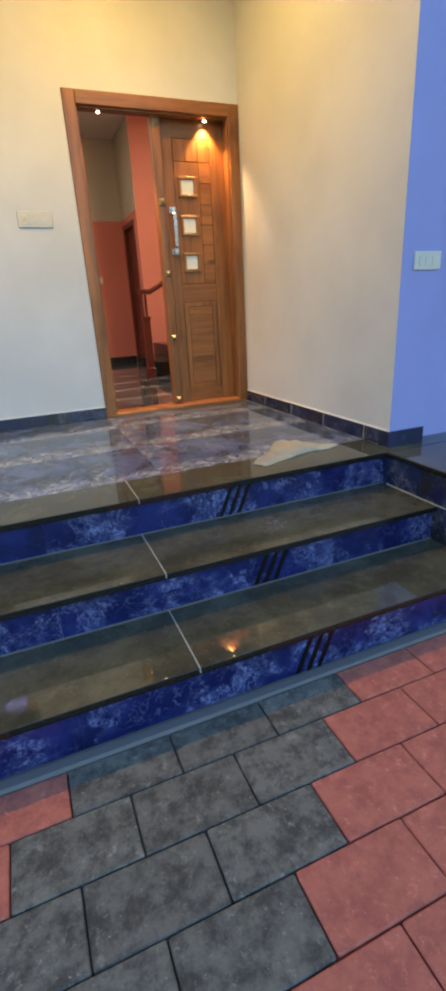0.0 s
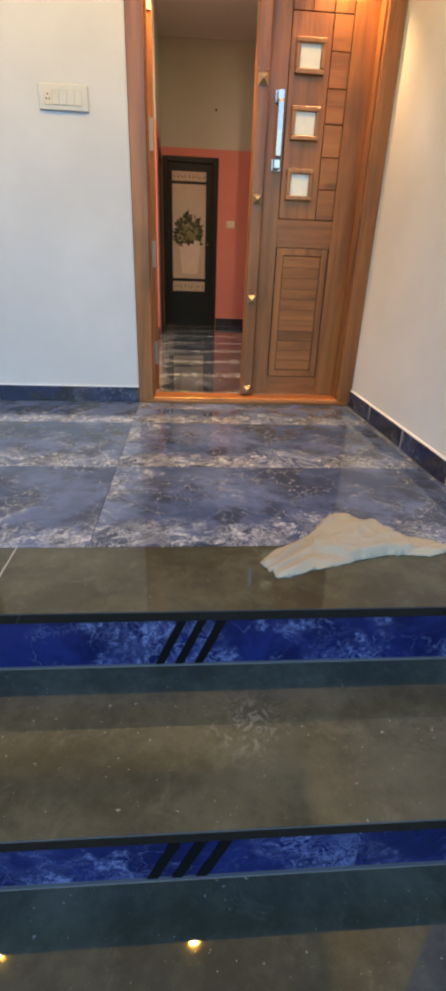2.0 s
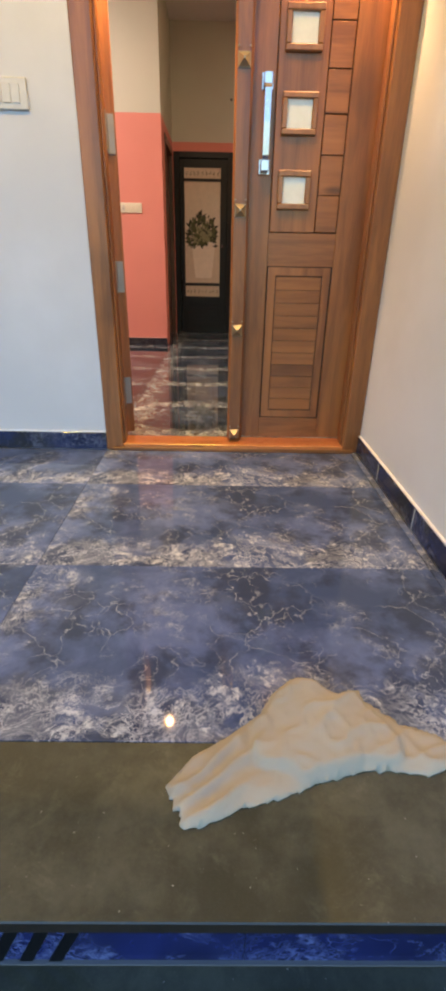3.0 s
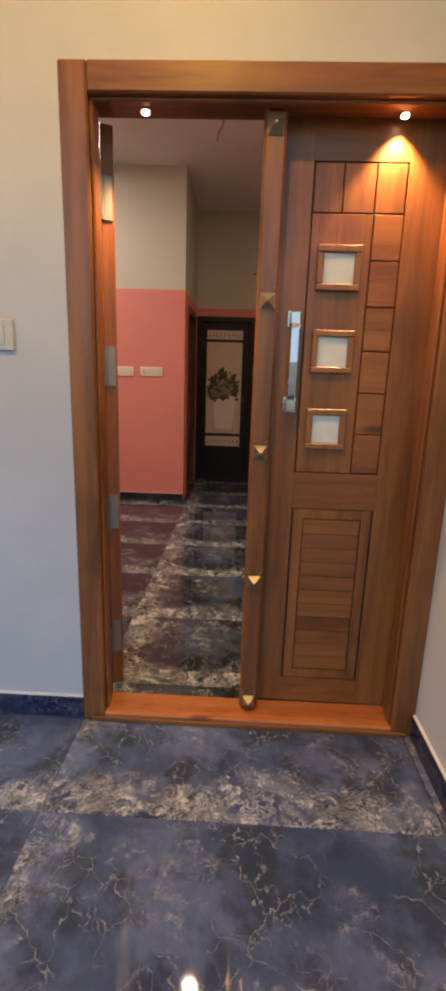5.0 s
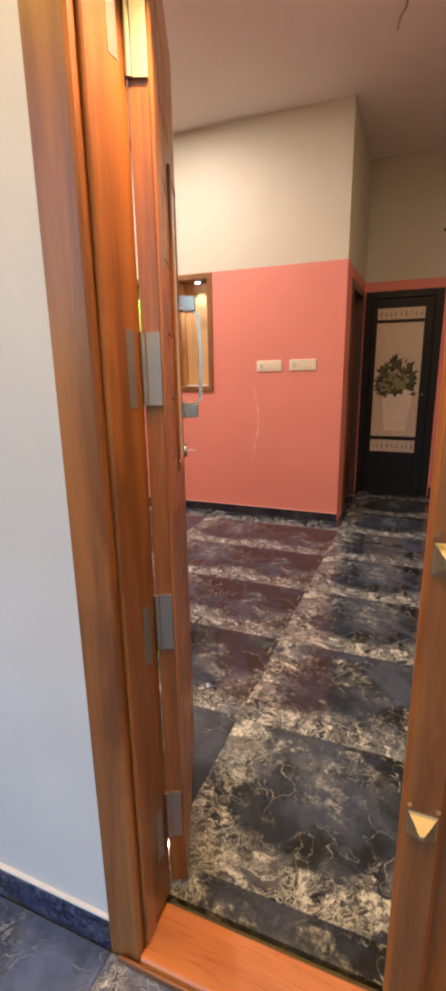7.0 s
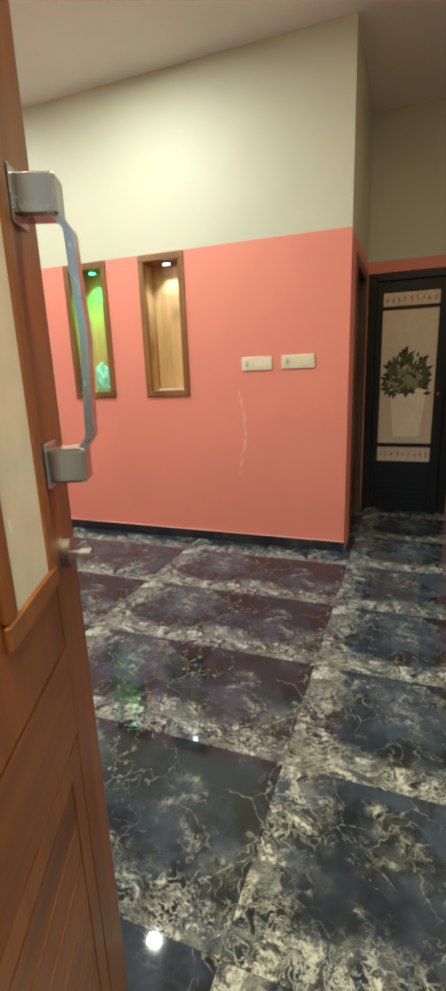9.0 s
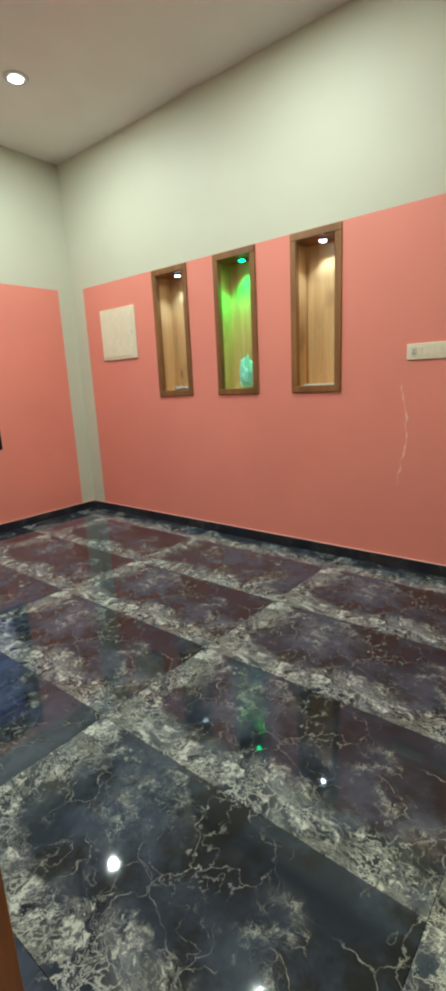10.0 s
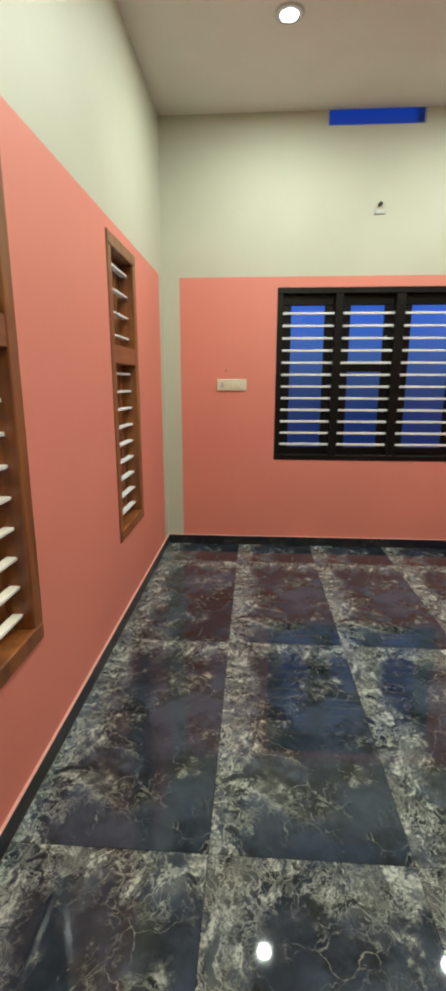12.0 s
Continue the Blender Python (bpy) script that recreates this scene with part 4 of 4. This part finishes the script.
def plain_door(name, axis, wall_at, s, u0, u1, zt, label):
    """A closed dark door in the wall that crosses axis x at wall_at; s points into the passage."""
    ob = tagged(thing(name, (wall_at, (u0 + u1) / 2, FLOOR), label, "door"), kind="structure")

    def slab(a, b, p, q, r, t2):
        return (min(a, b), max(a, b), p, q, r, t2)
    a, b = wall_at + s * 0.01, wall_at - s * 0.10
    part("frame", boxes(slab(a, b, u0, u0 + 0.07, FLOOR, zt), slab(a, b, u1 - 0.07, u1, FLOOR, zt), slab(a, b - s * -0.001, u0 + 0.07, u1 - 0.07, zt - 0.07, zt), bevel=0.004), M_BROWNWOOD if s > 0 else M_REDWOOD, ob)
    c, d = wall_at - s * 0.04, wall_at - s * 0.075
    lf = part("leaf", boxes(slab(c, d, u0 + 0.07, u1 - 0.07, FLOOR, zt - 0.07)), M_REDWOOD, ob)
    for p, q in ((0.15, 0.85), (1.0, 1.85)):
        part("panel", boxes(slab(c, c + s * 0.010, u0 + 0.15, u1 - 0.15, p, q), bevel=0.005), M_REDWOOD, lf)
    return ob


plain_door("door_3", "x", X_PART, 1, SIDE_DOOR[0], SIDE_DOOR[1], 2.03, "dark stained door in the passage")
plain_door("door_4", "x", X_CORR, -1, CORR_DOOR[0], CORR_DOOR[1], 2.03, "reddish brown door in the passage")

# ---- ceiling fittings ----


def downlight(x, y, z, led, group, label, glass=0.046):
    ob = thing("downlight", (x, y, z), label, "ceiling light", group)
    bm = bmesh.new()
    disc(bm, x, y, z - 0.008, z, 0.072, 0.080, 28)
    rim = part("rim", bm, M_WHITE, ob)
    bm = bmesh.new()
    disc(bm, x, y, z - 0.012, z - 0.008, glass, glass, 28)
    part("diffuser", bm, led, ob, "glowing white diffuser")
    return ob


# the last fitting belongs to the added, unseen lamp over the stair
for x, y in DOWNLIGHTS:
    downlight(x, y, CEIL, M_LED, "room downlights", "round white downlight in the ceiling, switched on")
for x, y in PORCH_LIGHTS:
    downlight(x, y, PORCH_CEIL, M_PORCHLED, "porch downlights", "round warm downlight in the porch ceiling, switched on", 0.024)

rose = thing("ceiling_rose", (0.346, 2.525, CEIL), "brown ceiling rose with a loose hanging wire", "ceiling rose")
bm = bmesh.new()
disc(bm, 0.346, 2.525, CEIL - 0.022, CEIL, 0.055, 0.065, 24)
part("cap", bm, plain("brown plastic", (0.20, 0.12, 0.08), 0.5), rose)
tube("wire", [(0.346, 2.525, CEIL - 0.02), (0.338, 2.52, CEIL - 0.07), (0.330, 2.51, CEIL - 0.12), (0.305, 2.50, CEIL - 0.16), (0.295, 2.49, CEIL - 0.215)], 0.007, plain("grey wire", (0.3, 0.2, 0.15), 0.6), rose)

holder = thing("wall_hook", (X_LEFT, 1.86, 2.585), "small wall point with a black hook and white base", "wall point")
bm = bmesh.new()
disc(bm, X_LEFT, 1.86, 2.60, 2.625, 0.014, axis="z")
bmesh.ops.rotate(bm, verts=bm.verts, cent=(X_LEFT, 1.86, 2.60), matrix=Matrix.Rotation(radians(90), 3, "Y"))
part("socket", bm, M_BLACK, holder)
part("base", boxes((X_LEFT, X_LEFT + 0.012, 1.822, 1.898, 2.535, 2.560), bevel=0.004), M_WHITE, holder)

# scrape of bare filler below the switch plates, small nail holes
bm = bmesh.new()
rnd = random.Random(9)
last = None
for k in range(26):
    z = 1.14 - 0.0245 * k
    x = -0.80 + 0.022 * math.sin(z * 9) + rnd.uniform(-0.008, 0.008)
    w = rnd.choice((0.0012, 0.002, 0.004, 0.006))
    now = [bm.verts.new((x - w, Y_NICHE - 0.0012, z)), bm.verts.new((x + w, Y_NICHE - 0.0012, z))]
    if last:
        bm.faces.new((last[0], last[1], now[1], now[0]))
    last = now
M_SCRAPE = plain("scraped paint", (0.80, 0.50, 0.40), 0.7)
tagged(part("wall_scrape", bm, M_SCRAPE), "thin white scrape in the salmon paint", "scrape")
for at, mat in (((0.641, Y_DEEP - 0.002, 2.528), M_BLACK),):
    bm = bmesh.new()
    box(bm, at[0] - 0.012, at[0] + 0.012, at[1] - 0.004, at[1] + 0.002, at[2] - 0.012, at[2] + 0.012, 0.003)
    tagged(part("nail", bm, mat), "dark nail head in the cream wall", "nail")
bm = bmesh.new()
box(bm, X_LEFT, X_LEFT + 0.006, 0.735, 0.745, 1.425, 1.435)
tagged(part("nail", bm, M_BLACK), "dark nail head above the switch plate", "nail")

# ---- stair foot with newel ----
stair = thing("stair", (1.7, 2.9, FLOOR), "foot of a stair with black granite steps", "stair")
for k in range(5):
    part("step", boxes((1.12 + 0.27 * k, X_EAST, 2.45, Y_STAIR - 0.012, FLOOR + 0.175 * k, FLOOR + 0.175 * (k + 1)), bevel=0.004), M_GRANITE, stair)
newel = part("newel", boxes((0.945, 1.035, 2.355, 2.445, FLOOR, FLOOR + 0.70), (0.935, 1.045, 2.345, 2.455, FLOOR, FLOOR + 0.12), (0.935, 1.045, 2.345, 2.455, 0.68, 0.72), bevel=0.006), M_REDWOOD, stair, "red mahogany newel post")
part("spindle", boxes((0.950, 0.968, 2.36, 2.378, 0.72, 0.98)), M_REDWOOD, newel)
part("spindle", boxes((1.008, 1.030, 2.42, 2.44, 0.72, 0.98)), M_REDWOOD, newel)
part("cap", boxes((0.925, 1.055, 2.335, 2.465, 0.98, 1.03), bevel=0.008), M_REDWOOD, newel)
tube("handrail", [(1.05, 2.40, 0.99), (1.20, 2.42, 1.06), (2.2, 2.45, 1.75)], 0.028, M_REDWOOD, stair, "mahogany handrail")

# ---- cloth on the top step ----
outline = [(0.462, -1.700), (0.500, -1.772), (0.545, -1.762), (0.600, -1.735), (0.660, -1.722), (0.740, -1.690), (0.827, -1.668), (0.953, -1.674), (1.03, -1.640), (0.985, -1.590),
           (0.925, -1.572), (0.872, -1.520), (0.855, -1.485), (0.804, -1.503), (0.760, -1.470), (0.715, -1.455), (0.670, -1.495), (0.640, -1.548), (0.560, -1.610), (0.510, -1.640)]


def inside(px, py):
    hit = False
    for (ax, ay), (bx2, by2) in zip(outline, outline[1:] + outline[:1]):
        if (ay > py) != (by2 > py) and px < (bx2 - ax) * (py - ay) / (by2 - ay) + ax:
            hit = not hit
    return hit


def edge_distance(px, py):
    best = 9.0
    for (ax, ay), (bx2, by2) in zip(outline, outline[1:] + outline[:1]):
        dx, dy = bx2 - ax, by2 - ay
        k = max(0.0, min(1.0, ((px - ax) * dx + (py - ay) * dy) / (dx * dx + dy * dy)))
        best = min(best, math.hypot(px - ax - k * dx, py - ay - k * dy))
    return best


def to_edge(px, py):
    best, at = 9.0, (px, py)
    for (ax, ay), (bx2, by2) in zip(outline, outline[1:] + outline[:1]):
        dx, dy = bx2 - ax, by2 - ay
        k = max(0.0, min(1.0, ((px - ax) * dx + (py - ay) * dy) / (dx * dx + dy * dy)))
        d = math.hypot(px - ax - k * dx, py - ay - k * dy)
        if d < best:
            best, at = d, (ax + k * dx, ay + k * dy)
    return at


bm = bmesh.new()
cell, grid = 0.006, {}
for i in range(98):
    for j in range(57):
        x, y = 0.455 + cell * i, -1.78 + cell * j
        d = edge_distance(x, y)
        if not inside(x, y) and d > cell * 0.72:
            continue
        if d < cell * 0.75:
            x, y = to_edge(x, y)
            d = 0.0
        p = Vector((x, y, 0))
        ridge = 1 - abs(noise.noise(Vector((x * 7 + y * 5, y * 9 - x * 2, 1))))
        crease = 1 - abs(noise.noise(Vector((x * 15 - y * 9, y * 17 + x * 6, 4))))
        pucker = 1 - abs(noise.noise(p * 38))
        ease = max(0.0, min(1.0, (1.0 - ((x - 0.760) / 0.150) ** 2 - ((y + 1.585) / 0.118) ** 2 - 0.5 * noise.noise(p * 12)) / 0.16))
        flap = ease * ease * (3 - 2 * ease)
        dome = math.exp(-((x - 0.745) / 0.085) ** 2 - ((y + 1.545) / 0.075) ** 2)
        leg = max(0.0, min(1.0, (0.66 - x) / 0.08))
        across = 0.60 * (x - 0.48) - 0.80 * (y + 1.74)
        pleat = leg * (0.5 + 0.5 * math.sin(150 * across + 5 * noise.noise(p * 9))) ** 2
        arm = max(0.0, min(1.0, (x - 0.88) / 0.06)) * (0.5 + 0.5 * math.sin(120 * (y + 0.35 * x) + 4 * noise.noise(p * 11))) ** 2
        h = 0.004 + min(1.0, d / 0.016) * (0.003 + 0.014 * flap + 0.014 * dome + 0.009 * pleat + 0.008 * arm + 0.007 * flap * ridge ** 8 + 0.006 * crease ** 9 + 0.002 * pucker ** 3)
        fray = 0.006 * noise.noise(p * 48) + 0.006 * noise.noise(p * 140) if d == 0.0 else 0.0
        grid[i, j] = bm.verts.new((x + fray, y + fray, h))
for (i, j), v in list(grid.items()):
    quad = [grid.get(k) for k in ((i, j), (i + 1, j), (i + 1, j + 1), (i, j + 1))]
    if all(quad):
        bm.faces.new(quad)
for f in bm.faces:
    f.smooth = True
bmesh.ops.delete(bm, geom=[v for v in bm.verts if not v.link_faces], context="VERTS")
ext = bmesh.ops.extrude_face_region(bm, geom=list(bm.faces))
for v in [g for g in ext["geom"] if isinstance(g, bmesh.types.BMVert)]:
    v.co.z = max(0.001, v.co.z - 0.004)
tagged(part("cleaning_cloth", bm, M_CLOTH), "crumpled cream cotton cloth lying on the top step", "cloth")

# ---- tiles and pavers ----
TILES = {}


def tile(parent, mat, x0, x1, y0, y1, top, thick, origin, bevel=0.0007, name="tile"):
    """A tile as an object of its own; its origin is the middle of the uncut tile."""
    ox, oy = origin
    key = (mat.name, round(x0 - ox, 3), round(x1 - ox, 3), round(y0 - oy, 3), round(y1 - oy, 3), thick)
    if key not in TILES:
        bm = bmesh.new()
        box(bm, x0 - ox, x1 - ox, y0 - oy, y1 - oy, -thick, 0.0, bevel)
        TILES[key] = mesh_of(name, bm, mat)
    ob = new(name, TILES[key])
    ob.parent = parent
    ob.location = (ox, oy, top)
    return ob


def tile_floor(parent, mat, x_joint, y_joint, sx, sy, x0, x1, y0, y1, top, gap):
    i = math.floor((x0 - x_joint) / sx)
    while x_joint + i * sx < x1 - 1e-4:
        a, b = x_joint + i * sx, x_joint + (i + 1) * sx
        j = math.floor((y0 - y_joint) / sy)
        while y_joint + j * sy < y1 - 1e-4:
            c, d = y_joint + j * sy, y_joint + (j + 1) * sy
            p, q, r, s = max(a, x0) + gap, min(b, x1) - gap, max(c, y0) + gap, min(d, y1) - gap
            if q - p > 0.01 and s - r > 0.01:
                tile(parent, mat, p, q, r, s, top, 0.02, ((a + b) / 2, (c + d) / 2))
            j += 1
        i += 1


tile_floor(room_floor, M_FLOOR, 0.0, 1.456, 1.197, 0.60, X_LEFT, X_EAST, 0.256, 6.2, FLOOR, 0.0006)
tile_floor(room_floor, M_FLOOR, 0.0, 1.456, 1.197, 0.60, 0.0, 1.24, 0.172, 0.256, FLOOR, 0.0006)
tile_floor(porch_floor, M_PORCHTILE, 0.0, -1.61, 1.2, 0.60, -3.2, 1.2, -1.61, -0.41, 0.0, 0.0006)
tile_floor(porch_floor, M_PORCHTILE, 0.0, -0.41, 1.2, 0.60, -3.2, 1.2, -0.41, 0.0, 0.0, 0.0006)
tile_floor(porch_floor, M_PORCHTILE, 1.202, -1.61, 1.2, 0.60, 1.202, X_PW - 0.012, -1.61, 0.0, 0.0, 0.0006)

PX, PY = 0.333, 0.191
rows = [(-2.645, -2.806)] + [(-2.806 - PY * k, -2.806 - PY * (k + 1)) for k in range(24)]
rnd = random.Random(11)
for r, (top_y, low_y) in enumerate(rows):
    first = 0.336 - 0.1665 * r
    for k in range(-13 + r // 2, 13 + r // 2):
        x1 = first - PX * k
        x0 = x1 - PX
        if x0 < -3.4 or x1 > 3.4:
            continue
        mat = M_GREY if k % 6 in (0, 1, 2) else M_RED
        ob = tile(pavement, mat, x0 + 0.0022, x1 - 0.0022, low_y + 0.0022, top_y - 0.0022, -0.562 + rnd.uniform(-0.0015, 0.0015), 0.05, ((x0 + x1) / 2, (top_y + low_y) / 2), 0.004, "paver")
